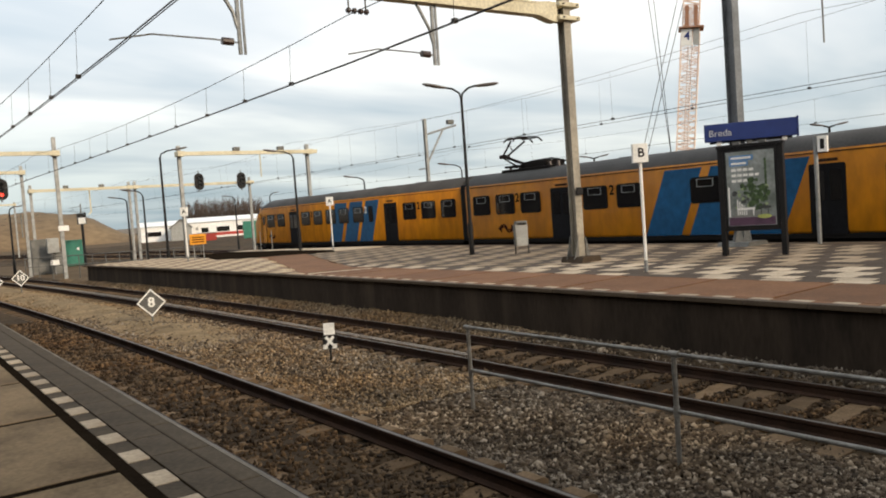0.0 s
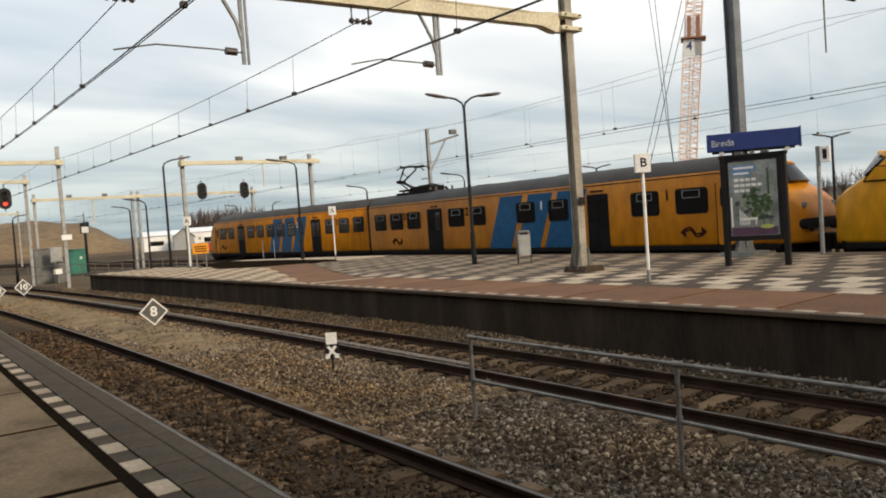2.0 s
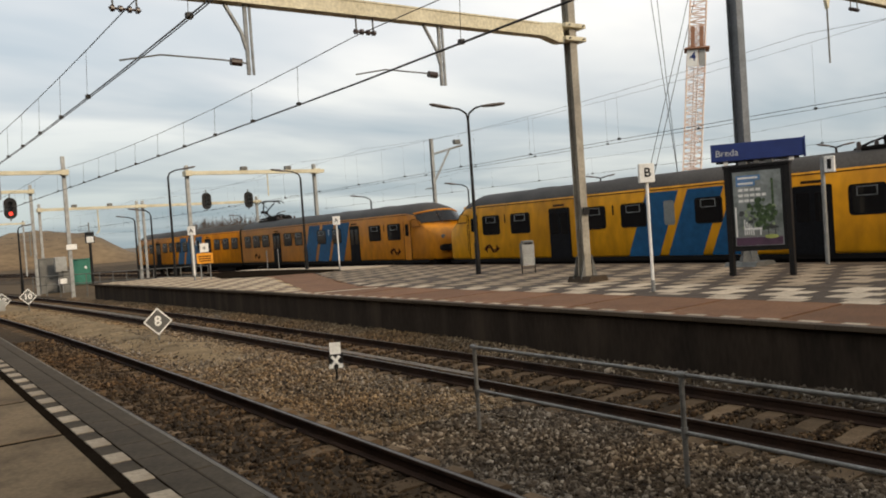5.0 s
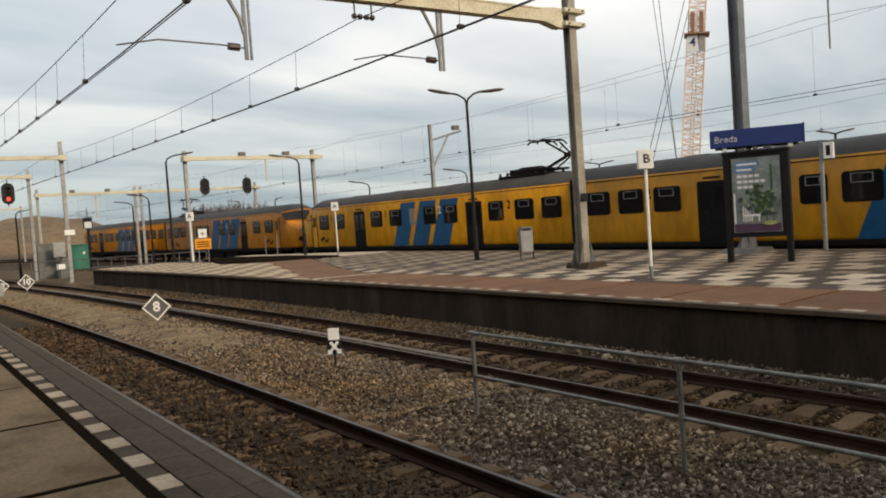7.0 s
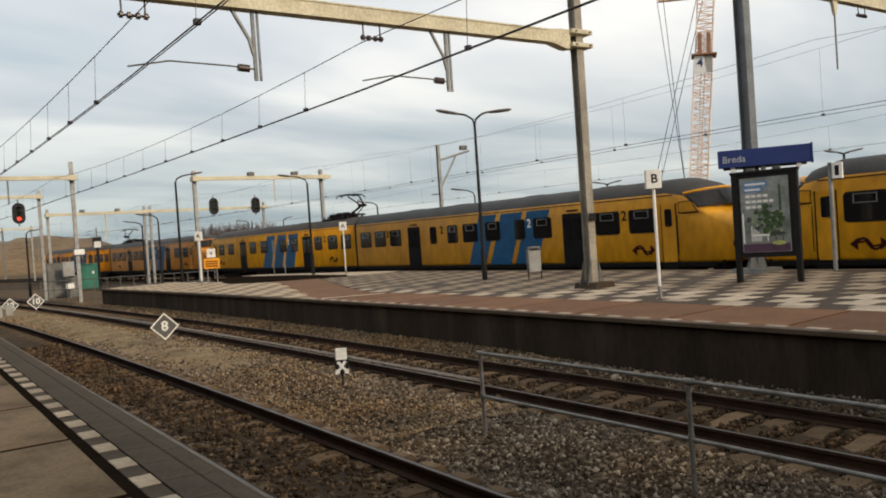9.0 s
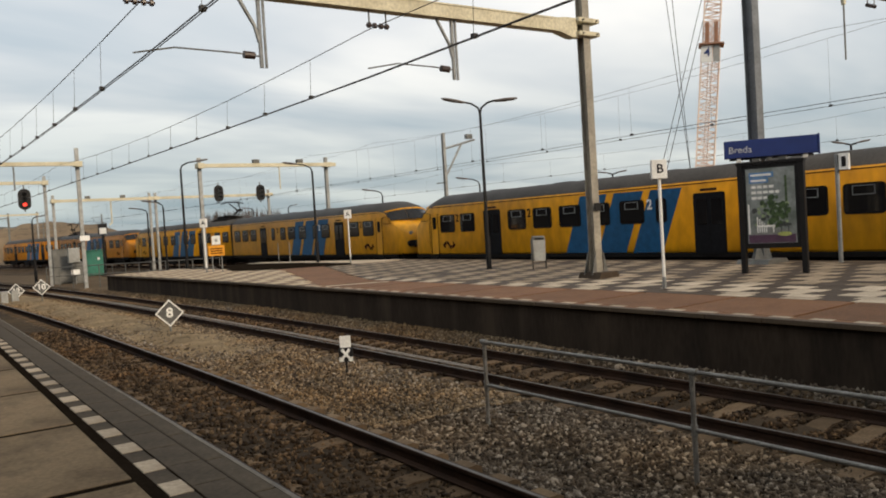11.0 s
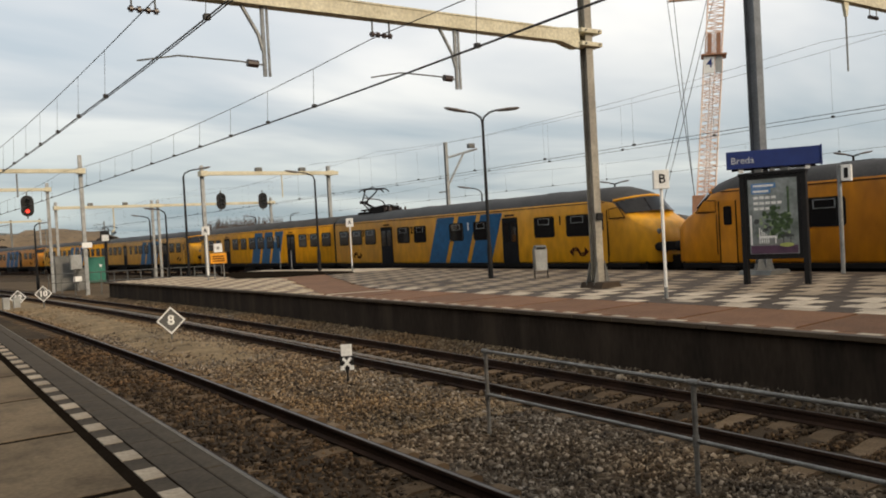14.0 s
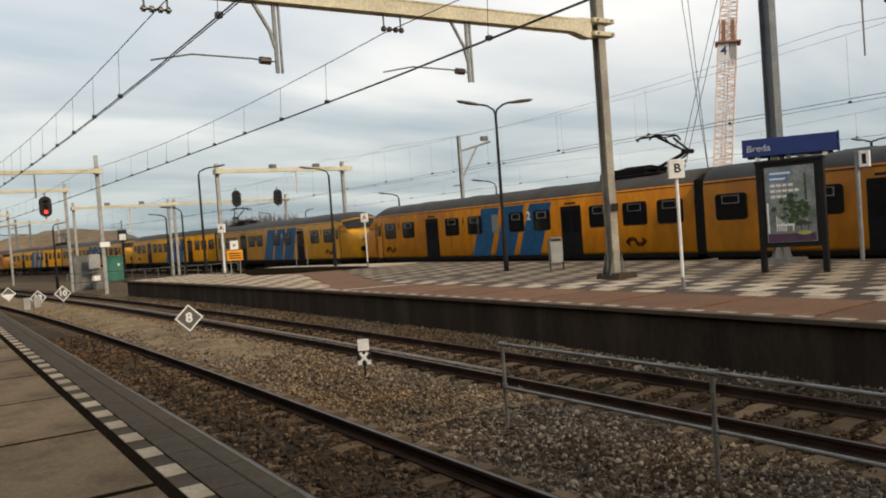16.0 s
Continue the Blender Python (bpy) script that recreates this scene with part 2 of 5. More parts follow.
M_SAND = mat("sand_pile", (0.215, 0.150, 0.085), (0.105, 0.070, 0.040), scale=0.035, fine=0.5, rough=1, bump=0.5, stretch=(1, 1, 2.5))
M_CRANE = mat("crane_paint", (0.72, 0.50, 0.39), (0.86, 0.76, 0.68), rough=0.6, scale=0.2, fine=6, bump=0)
M_REDLAMP = mat("red_signal_lens", (0.5, 0.02, 0.01), rough=0.3, bump=0, emit=(1.0, 0.05, 0.03, 2.2))
M_FACADE = mat("white_cladding", (0.85, 0.86, 0.85), (0.76, 0.77, 0.77), scale=0.2, fine=3, rough=0.6)
M_TWIG = mat("bare_twigs", (0.10, 0.075, 0.06), (0.07, 0.05, 0.04), rough=1, bump=0)
M_BOARDGREY = mat("board_grey", (0.10, 0.10, 0.095), rough=0.6, bump=0)
M_LETTER = mat("sign_lettering", (0.50, 0.52, 0.56), rough=0.5, bump=0)
M_FROST = mat("frosted_glass", (0.23, 0.24, 0.23), (0.17, 0.18, 0.17), rough=0.4, bump=0)
M_LAMPGREY = mat("lamp_head_grey", (0.14, 0.12, 0.11), rough=0.5, bump=0)


# ---------- mesh helpers ----------
def box(bm, x0, x1, y0, y1, z0, z1, bevel=0.0):
    r = bmesh.ops.create_cube(bm, size=1)
    for v in r["verts"]:
        v.co = Vector(((x0 + x1) / 2 + v.co.x * (x1 - x0), (y0 + y1) / 2 + v.co.y * (y1 - y0), (z0 + z1) / 2 + v.co.z * (z1 - z0)))
    if bevel:
        es = {e for v in r["verts"] for e in v.link_edges}
        bmesh.ops.bevel(bm, geom=list(es), offset=bevel, segments=2, affect="EDGES", profile=0.6)
    return bm


def rod(bm, p, q, r, r2=None, n=8):
    p, q = Vector(p), Vector(q)
    d = q - p
    m = Matrix.Translation((p + q) / 2) @ d.to_track_quat("Z", "Y").to_matrix().to_4x4()
    bmesh.ops.create_cone(bm, cap_ends=True, segments=n, radius1=r, radius2=r if r2 is None else r2, depth=d.length, matrix=m)
    return bm


def tube(bm, pts, r, n=8):
    """A bent round bar through the points."""
    pts = [Vector(p) for p in pts]
    rings = []
    for i, p in enumerate(pts):
        d = (pts[min(i + 1, len(pts) - 1)] - pts[max(i - 1, 0)]).normalized()
        a = d.cross(Vector((0.31, 0.2, 0.93))).normalized()
        b = d.cross(a)
        rings.append([bm.verts.new(p + r * (math.cos(k * math.tau / n) * a + math.sin(k * math.tau / n) * b)) for k in range(n)])
    for u, v in zip(rings, rings[1:]):
        for k in range(n):
            bm.faces.new((u[k], u[(k + 1) % n], v[(k + 1) % n], v[k]))
    bm.faces.new(rings[0][::-1])
    bm.faces.new(rings[-1])
    return bm


def prism(bm, outline, axis, a, b):
    """A flat outline of (u, v) pushed along an axis from a to b; u, v are the other two axes in order."""
    def co(u, v, w):
        return {"x": (w, u, v), "y": (u, w, v), "z": (u, v, w)}[axis]
    lo = [bm.verts.new(co(u, v, a)) for u, v in outline]
    hi = [bm.verts.new(co(u, v, b)) for u, v in outline]
    k = len(outline)
    for i in range(k):
        bm.faces.new((lo[i], lo[(i + 1) % k], hi[(i + 1) % k], hi[i]))
    bm.faces.new(lo[::-1])
    bm.faces.new(hi)
    return bm


def rounded(u0, u1, v0, v1, r, n=3):
    pts = []
    for cu, cv, a0 in ((u1 - r, v1 - r, 0), (u0 + r, v1 - r, 90), (u0 + r, v0 + r, 180), (u1 - r, v0 + r, 270)):
        for k in range(n + 1):
            a = radians(a0 + 90 * k / n)
            pts.append((cu + r * math.cos(a), cv + r * math.sin(a)))
    return pts


def mesh_of(name, bm, material, smooth=False):
    bmesh.ops.recalc_face_normals(bm, faces=bm.faces)
    me = bpy.data.meshes.new(name)
    bm.to_mesh(me)
    bm.free()
    me.materials.append(material)
    if smooth:
        me.polygons.foreach_set("use_smooth", [True] * len(me.polygons))
    return me


def part(name, bm, material, parent, label="", smooth=False, at=None):
    ob = new(name, mesh_of(name, bm, material, smooth))
    ob.parent = parent
    if at is not None:
        ob.matrix_basis = at
    if label:
        ob["label"] = label
    return ob


def share(name, me, parent, m):
    ob = new(name, me)
    ob.parent = parent
    ob.matrix_basis = m
    return ob


def thing(name, m, label, category, group="", kind=""):
    ob = new(name)
    ob.matrix_basis = m
    return tagged(ob, label, category, group, kind)


def solid(name, bm, material, label, category, kind="", group="", smooth=False, m=None):
    ob = new(name, mesh_of(name, bm, material, smooth))
    if m is not None:
        ob.matrix_basis = m
    return tagged(ob, label, category, group, kind)


def B():
    return bmesh.new()


def words(name, text, size, material, parent, m, bold=0.0, label=""):
    """Raised lettering; the text lies in the local x-y plane and m stands it up."""
    cu = bpy.data.curves.new(name, "FONT")
    cu.body, cu.size, cu.extrude, cu.offset = text, size, 0.004, bold
    cu.align_x, cu.align_y = "CENTER", "CENTER"
    tmp = bpy.data.objects.new(name, cu)
    scene.collection.objects.link(tmp)
    me = bpy.data.meshes.new_from_object(tmp.evaluated_get(bpy.context.evaluated_depsgraph_get()))
    bpy.data.objects.remove(tmp)
    me.materials.clear()
    me.materials.append(material)
    ob = new(name, me)
    ob.parent = parent
    ob.matrix_basis = m
    if label:
        ob["label"] = label
    return ob


# ---------- the lines of the tracks ----------
def bend(y):
    """The two near tracks and the far platform swing gently away far down the line."""
    return -((y - 10) ** 2) / 1150 if y > 10 else 0.0


TRAIN_X, CURVE_Y, CURVE_R = 23.5, 40.0, 500.0


def line3(s):
    """Place and heading on the far track, s metres along it."""
    if s <= CURVE_Y:
        return TRAIN_X, s, 0.0
    a = (s - CURVE_Y) / CURVE_R
    return TRAIN_X - CURVE_R * (1 - math.cos(a)), CURVE_Y + CURVE_R * math.sin(a), a


GROUND_Z = -0.45
NEAR_LIFT = 0.22      # the near track lies higher than the second one
PLAT = 0.85

# ---------- ground ----------
bm = B()
N = 60
gv = {}
def spread(k):
    u = k / N * 2 - 1
    return 1800 * (0.03 * u + 0.97 * u ** 5)
for i in range(N + 1):
    for j in range(N + 1):
        gv[i, j] = bm.verts.new((spread(i), spread(j), GROUND_Z))
for i in range(N):
    for j in range(N):
        bm.faces.new((gv[i, j], gv[i + 1, j], gv[i + 1, j + 1], gv[i, j + 1]))
solid("ground", bm, M_GROUND, "bare brown earth beside the railway", "ground", "structure")


def ribbon(x_lo, x_hi, ys, zf, cols, follow):
    bm = B()
    rows = []
    for y in ys:
        rows.append([])
        for k in range(cols + 1):
            x = x_lo + (x_hi - x_lo) * k / cols
            rows[-1].append(bm.verts.new((x + follow(y), y, zf(x, y))))
    for u, v in zip(rows, rows[1:]):
        for k in range(cols):
            bm.faces.new((u[k], u[k + 1], v[k + 1], v[k]))
    return bm


def bed_height(x, y):
    """Ballast: level under the sleepers, a low hump between the tracks."""
    hump = 0.09 * math.exp(-((x - 6.2) / 0.9) ** 2)
    z = -0.195 + hump + 0.025 * noise.noise((x * 1.7, y * 1.7, 0.3)) + 0.018 * noise.noise((x * 6, y * 6, 4.1))
    if x < 5.4:
        z += (NEAR_LIFT + 0.016) * min(1.0, (5.4 - x) / 1.2)
    if x > 9.7:
        z += 0.15 * min(1, (x - 9.7) / 0.35)
    return z


ys = [-12 + 0.25 * k for k in range(170)] + [30.5 + 1.5 * k for k in range(120)]
solid("ballast_bed", ribbon(1.7, 10.4, ys, bed_height, 44, bend), M_BALLAST_TRACK, "brown-grey crushed stone ballast between the rails", "ballast", "structure", smooth=True)
ys3 = [-200 + 4 * k for k in range(120)]
bm = B()
rows = []
for s in ys3:
    x, y, a = line3(s)
    c, sn = math.cos(a), math.sin(a)
    rows.append([bm.verts.new((x + u * c, y + u * sn, z)) for u, z in ((-2.6, -0.44), (-1.9, -0.2), (1.9, -0.2), (8.5, -0.2), (9.5, -0.44))])
for u, v in zip(rows, rows[1:]):
    for k in range(4):
        bm.faces.new((u[k], u[k + 1], v[k + 1], v[k]))
solid("ballast_bed_far", bm, M_BALLAST_TRACK, "brown ballast under the far tracks", "ballast", "structure")


bm = B()
prism(bm, [(10.5, 50), (21, 50), (17, 80), (8, 120), (-5, 180), (70, 180), (70, 60), (34, 52), (21.2, 49)], "z", -0.60, -0.435)
solid("ballast_yard", bm, M_BALLAST_TRACK, "dark ballast of the yard beyond the platform end", "ballast", "structure")

# ---------- tracks ----------
RAIL_OUT = [(-0.07, -0.16), (0.07, -0.16), (0.07, -0.145), (0.012, -0.125), (0.012, -0.05), (0.036, -0.035), (0.036, -0.004), (0.028, 0.0), (0.012, 0.001), (-0.024, 0.001), (-0.030, 0.0), (-0.036, -0.004), (-0.036, -0.035), (-0.012, -0.05), (-0.012, -0.125), (-0.07, -0.145)]


def rail_mesh(pts, offset):
    """pts: (x, y, heading). The running surface is bright, the rest rusty."""
    bm = B()
    rings = []
    for x, y, a in pts:
        c, s = math.cos(a), math.sin(a)
        rings.append([bm.verts.new((x + (offset + u) * c, y + (offset + u) * s, z)) for u, z in RAIL_OUT])
    for u, v in zip(rings, rings[1:]):
        for k in range(16):
            f = bm.faces.new((u[k], u[(k + 1) % 16], v[(k + 1) % 16], v[k]))
            f.material_index = 1 if k in (8, 9) else 0
    bm.faces.new(rings[0])
    bm.faces.new(rings[-1][::-1])
    me = mesh_of("rail", bm, M_RAIL)
    me.materials.append(M_RAIL_TOP)
    return me


bm = B()
prism(bm, [(-1.26, -0.30), (1.26, -0.30), (1.26, -0.19), (1.2, -0.165), (0.45, -0.165), (0.25, -0.20), (-0.25, -0.20), (-0.45, -0.165), (-1.2, -0.165), (-1.26, -0.19)], "y", -0.13, 0.13)
SLEEPER = mesh_of("sleeper", bm, M_SLEEPER)


def track(pts_fn, s0, s1, label, near0, near1, z=0.0):
    tr = thing("railway_track", pose(0, 0, z), label, "railway track", "railway tracks", "structure")
    pts = [pts_fn(s0 + (s1 - s0) * k / 120) for k in range(121)]
    for off in (-0.7535, 0.7535):
        ob = new("rail", rail_mesh(pts, off))
        ob.parent = tr
    s = near0
    while s < near1:
        x, y, a = pts_fn(s)
        share("sleeper", SLEEPER, tr, pose(x, y, 0.004 * math.sin(7 * s), 0, 0, math.degrees(a)))
        s += 0.60
    return tr


def near_line(x0):
    def fn(y):
        return x0 + bend(y), y, (2 * (y - 10) / 1150 if y > 10 else 0.0)
    return fn


track(near_line(3.46), -15, 200, "rusty rails on concrete sleepers beside the near platform", -6, 60, NEAR_LIFT)
check = thing("guard_rail", pose(0, 0, 0), "pale steel guard strip beside the running rail", "rail")
M_STRIPSTEEL = mat("pale_steel", (0.46, 0.41, 0.35), (0.30, 0.26, 0.22), rough=0.6, scale=2, fine=20)
for off in (0.0, 0.085):
    part("strip", tube(B(), [(8.05 + off + bend(10.9 + k * 1.3), 10.9 + k * 1.3, -0.012) for k in range(31)], 0.013, 6), M_STRIPSTEEL, check)
part("end_bar", tube(B(), [(8.05, 10.9, -0.012), (8.0925, 10.78, -0.012), (8.135, 10.9, -0.012)], 0.013, 6), M_STRIPSTEEL, check)
track(near_line(8.605), -15, 200, "rusty rails on concrete sleepers below the platform wall", -6, 60)
track(line3, -190, 270, "railway track behind the island platform", 40, 130)
def line4(s):
    x, y, a = line3(s)
    return x + 4.9 * math.cos(a), y + 4.9 * math.sin(a), a
track(line4, -190, 270, "second track beyond the train", 40, 110)

# ---------- near platform ----------
NP_EDGE = 1.95
near = thing("platform_near", pose(0, 0, 0), "near platform of worn concrete slabs with a white block line", "platform", "", "structure")
part("platform_core", box(B(), -9, 1.80, -12, 75, GROUND_Z, PLAT - 0.005), M_JOINT, near)
bm = B()
box(bm, 1.80, 1.90, -12, 75, GROUND_Z, PLAT - 0.12)
part("platform_wall", bm, M_WALL, near)
# coping stones
cop = mesh_of("coping_stone", box(B(), 1.78, NP_EDGE, 0.003, 0.987, PLAT - 0.12, PLAT, 0.018), M_STRIP)
for k in range(-12, 70):
    share("coping_stone", cop, near, pose(0, k * 0.99, 0))
part("worn_edge", box(B(), NP_EDGE - 0.022, NP_EDGE + 0.003, -11.8, 69.2, PLAT - 0.02, PLAT + 0.003), mat("worn_edge", (0.20, 0.17, 0.13), (0.11, 0.09, 0.07), scale=2.5, fine=20), near, "worn pale platform edge")
strip = mesh_of("edge_slab", box(B(), 1.52, 1.775, 0.004, 0.596, PLAT - 0.06, PLAT - 0.002, 0.004), M_STRIP)
for k in range(-20, 90):
    share("edge_slab", strip, near, pose(0, k * 0.6, 0))
wt = mesh_of("white_block", box(B(), 1.345, 1.505, 0.0, 0.32, PLAT - 0.06, PLAT + 0.002, 0.006), M_WHITE_TILE)
gt = mesh_of("grey_block", box(B(), 1.345, 1.505, 0.01, 0.35, PLAT - 0.06, PLAT - 0.004, 0.004), M_STRIP)
for k in range(-17, 85):
    share("white_block", wt, near, pose(0, 5.285 + (k - 8) * 0.675, 0))
    share("grey_block", gt, near, pose(0, 5.285 + (k - 8) * 0.675 + 0.32, 0))
sl = mesh_of("platform_slab", box(B(), 0.03, 2.21, 0.05, 2.205, PLAT - 0.06, PLAT, 0.003), M_SLAB)
for i in range(4):
    for k in range(-4, 24):
        share("platform_slab", sl, near, pose(1.285 - 2.25 * (i + 1), -0.93 + k * 2.255, 0.003 * math.sin(i * 3 + k * 5)))

border = mesh_of("border_block", box(B(), 1.283, 1.338, 0.004, 0.671, PLAT - 0.06, PLAT - 0.008, 0.004), M_WALL)
for k in range(-17, 85):
    share("border_block", border, near, pose(0, 5.285 + (k - 8) * 0.675, 0))
# added, unseen wall and roof behind the eye: close the place, cut skylight
bm = B()
box(bm, -9.6, -9.0, -70, 90, GROUND_Z, 9.0)
solid("wall_unseen", bm, mat("shade_wall_brown", (0.13, 0.075, 0.05), (0.09, 0.055, 0.04), scale=0.6, fine=12), "unseen plain brown wall added behind the near platform to block skylight", "wall", "structure")
bm = B()
box(bm, -9.0, -0.6, -70, 90, 5.2, 5.45)
solid("ceiling_unseen", bm, mat("shade_roof_brown", (0.16, 0.13, 0.10), (0.11, 0.09, 0.07), scale=0.5, fine=6), "unseen plain roof added over the near platform to block skylight", "canopy", "structure")

# unseen bridge-shaped block added to shade paving and ballast; closes the station end
shade_block = thing("footbridge", pose(0, 0, 0), "unseen plain grey bridge-shaped block added over the tracks for shade", "footbridge", "", "structure")
M_SHADE_BLOCK = mat("shade_block_grey", (0.22, 0.21, 0.20), (0.16, 0.155, 0.15), scale=0.4, fine=8)
part("shade_deck", box(B(), -9.0, 34.0, -24.5, -20.5, 8.9, 12.6), M_SHADE_BLOCK, shade_block)
for x in (-8.4, 15.5, 33.0):
    part("shade_pier", box(B(), x - 0.5, x + 0.5, -23.2, -21.8, GROUND_Z, 8.9, 0.03), M_SHADE_BLOCK, shade_block)

# ---------- far platform ----------
FP = 10.28
far = thing("platform_far", pose(0, 0, 0), "island platform with checkered white and grey paving", "platform", "", "structure")
BACK = 20.95
FP_END = 46.0
ys_f = [-14 + 2 * k for k in range(31)]


def back_edge(y):
    """The wide part ends; a narrow tongue runs on towards the signals."""
    return BACK if y < 34 else BACK - (y - 34) * 0.16 - 1.0


bm = B()
rows = []
for y in ys_f:
    x0 = FP + bend(y) + 0.10
    x1 = back_edge(y)
    rows.append([bm.verts.new(c) for c in ((x0, y, GROUND_Z), (x0, y, PLAT - 0.06), (x1, y, PLAT - 0.06), (x1, y, GROUND_Z))])
for u, v in zip(rows, rows[1:]):
    for k in range(3):
        bm.faces.new((u[k], u[k + 1], v[k + 1], v[k]))
bm.faces.new(rows[0])
bm.faces.new(rows[-1][::-1])
part("platform_wall", bm, M_WALL, far, "dark stained concrete wall")
# coping edge
cop2 = mesh_of("coping_stone", box(B(), FP, FP + 0.16, 0.004, 0.996, PLAT - 0.075, PLAT, 0.012), M_COPING)
wt2 = mesh_of("white_block", box(B(), FP + 0.17, FP + 0.31, 0.0, 0.325, PLAT - 0.05, PLAT + 0.002, 0.004), M_WHITE_TILE)
bt2 = mesh_of("brown_block", box(B(), FP + 0.17, FP + 0.31, 0.005, 0.295, PLAT - 0.05, PLAT - 0.002, 0.004), M_BROWN_TILE)
for k in range(-10, 46):
    share("coping_stone", cop2, far, pose(bend(k + 0.5), k, 0, 0, 0, math.degrees(2 * max(0, k - 10) / 1150)))
for k in range(-16, 27):
    y = 6.05 + k * 0.635
    share("white_block", wt2, far, pose(bend(y), y, 0))
    share("brown_block", bt2, far, pose(bend(y), y + 0.33, 0))
# brown walking strip
SLAB_L = 2.18
bs = mesh_of("brown_slab", prism(B(), [(FP + 0.322, 0.04), (FP + 2.285, 0.16), (FP + 2.285, SLAB_L + 0.08), (FP + 0.322, SLAB_L - 0.04)], "z", PLAT - 0.05, PLAT - 0.001), M_BROWN_TILE)
for k in range(-7, 8):
    y = 6.70 + k * SLAB_L
    share("brown_slab", bs, far, pose(bend(y), y, 0))
# checkered paving: white slabs in slanting zigzag bands among grey ones
TL, PITCH = 0.645, 1.29
COURSES = [(FP + 2.30, 0.355, 0), (FP + 2.66, 0.355, 0)] + [(FP + 3.02 + 0.418 * r, 0.418, (r + 1) % 2) for r in range(17)]
MESHES = {}
for tw in (0.355, 0.418):
    for nm, mt, lift in (("white_slab", M_WHITE_TILE, 0.002), ("worn_slab", M_DULL_TILE, 0.002), ("grey_slab", M_GREY_TILE, 0.0)):
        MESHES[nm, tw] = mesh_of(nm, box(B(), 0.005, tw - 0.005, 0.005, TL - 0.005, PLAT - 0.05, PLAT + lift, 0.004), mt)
rest_w, rest_g, rest_o = B(), B(), B()
count = {"white_slab": 0, "worn_slab": 0, "grey_slab": 0}
for x, tw, odd in COURSES:
    for k in range(-24, 50):
        y = 7.585 + 0.5 * k * PITCH + 0.478 * (x - FP - 2.3) + (0.30 if odd else 0.0)
        if y + TL > 34 or y < -6 or (y > 21.3 and x < 12.2 + (y - 21.9) * 0.341):
            continue
        xx = x + bend(y) * max(0, 1 - (x - FP) / 7)
        if xx + tw > BACK - 0.5:
            continue
        white = k % 2 == 0
        if white and random.random() < 0.03 + 0.35 * max(0, noise.noise((xx * 0.7, y * 0.45, 4))):
            white = False
        # whites in the back rows, and more rows past y 15, get a duller colour
        dull = white and (x > FP + 4.6 or (y > 15 and x > FP + 2.9))
        nm = "worn_slab" if dull else "white_slab" if white else "grey_slab"
        if 3 < y < 15 and x < 19.0 and count[nm] < 295:
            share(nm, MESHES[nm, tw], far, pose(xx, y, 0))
            count[nm] += 1
        else:
            box(rest_o if dull else rest_w if white else rest_g, xx + 0.005, xx + tw - 0.005, y + 0.005, y + TL - 0.005, PLAT - 0.05, PLAT + (0.002 if white else 0))
tagged(part("white_paving", rest_w, M_WHITE_TILE, far), kind="stuff")
tagged(part("worn_paving", rest_o, M_DULL_TILE, far), kind="stuff")
tagged(part("grey_paving", rest_g, M_GREY_TILE, far), kind="stuff")
# back coping
bm = B()
box(bm, BACK - 0.48, BACK + 0.02, -12, 33.98, PLAT - 0.13, PLAT + 0.002, 0.01)
part("back_coping", bm, M_COPING, far)
# brown wedge where the paving changes, then a tongue of light checkered blocks
def wedge_left(y):
    return 10.63 + (y - 22.34) * 0.326


part("brown_wedge", prism(B(), [(10.55, 22.2), (12.15, 21.85), (14.6, 29.0), (16.6, 34.6), (14.6, 37.4), (14.1, 33.0)], "z", PLAT - 0.05, PLAT + 0.002), M_BROWN_TILE, far, "reddish brown paving")
tw_, tg_ = B(), B()
for k in range(30):
    y = 22.0 + k * 0.8
    for r in range(9):
        x = FP + 0.2 + r * 0.62 + bend(y)
        lim = min(wedge_left(y), 14.3 - max(0, y - 36) * 0.12)
        if x > lim:
            continue
        white = (k + r) % 2 == 0
        box(tw_ if white else tg_, x + 0.006, min(lim, x + 0.614), y + 0.006, y + 0.794, PLAT - 0.05, PLAT + (0.003 if white else 0.001))
tagged(part("tongue_white_blocks", tw_, mat("cream_block", (0.53, 0.41, 0.26), (0.42, 0.32, 0.20), scale=2, fine=30), far), kind="stuff")
tagged(part("tongue_brown_blocks", tg_, mat("tan_block", (0.205, 0.125, 0.073), (0.145, 0.09, 0.053), scale=2, fine=30), far), kind="stuff")


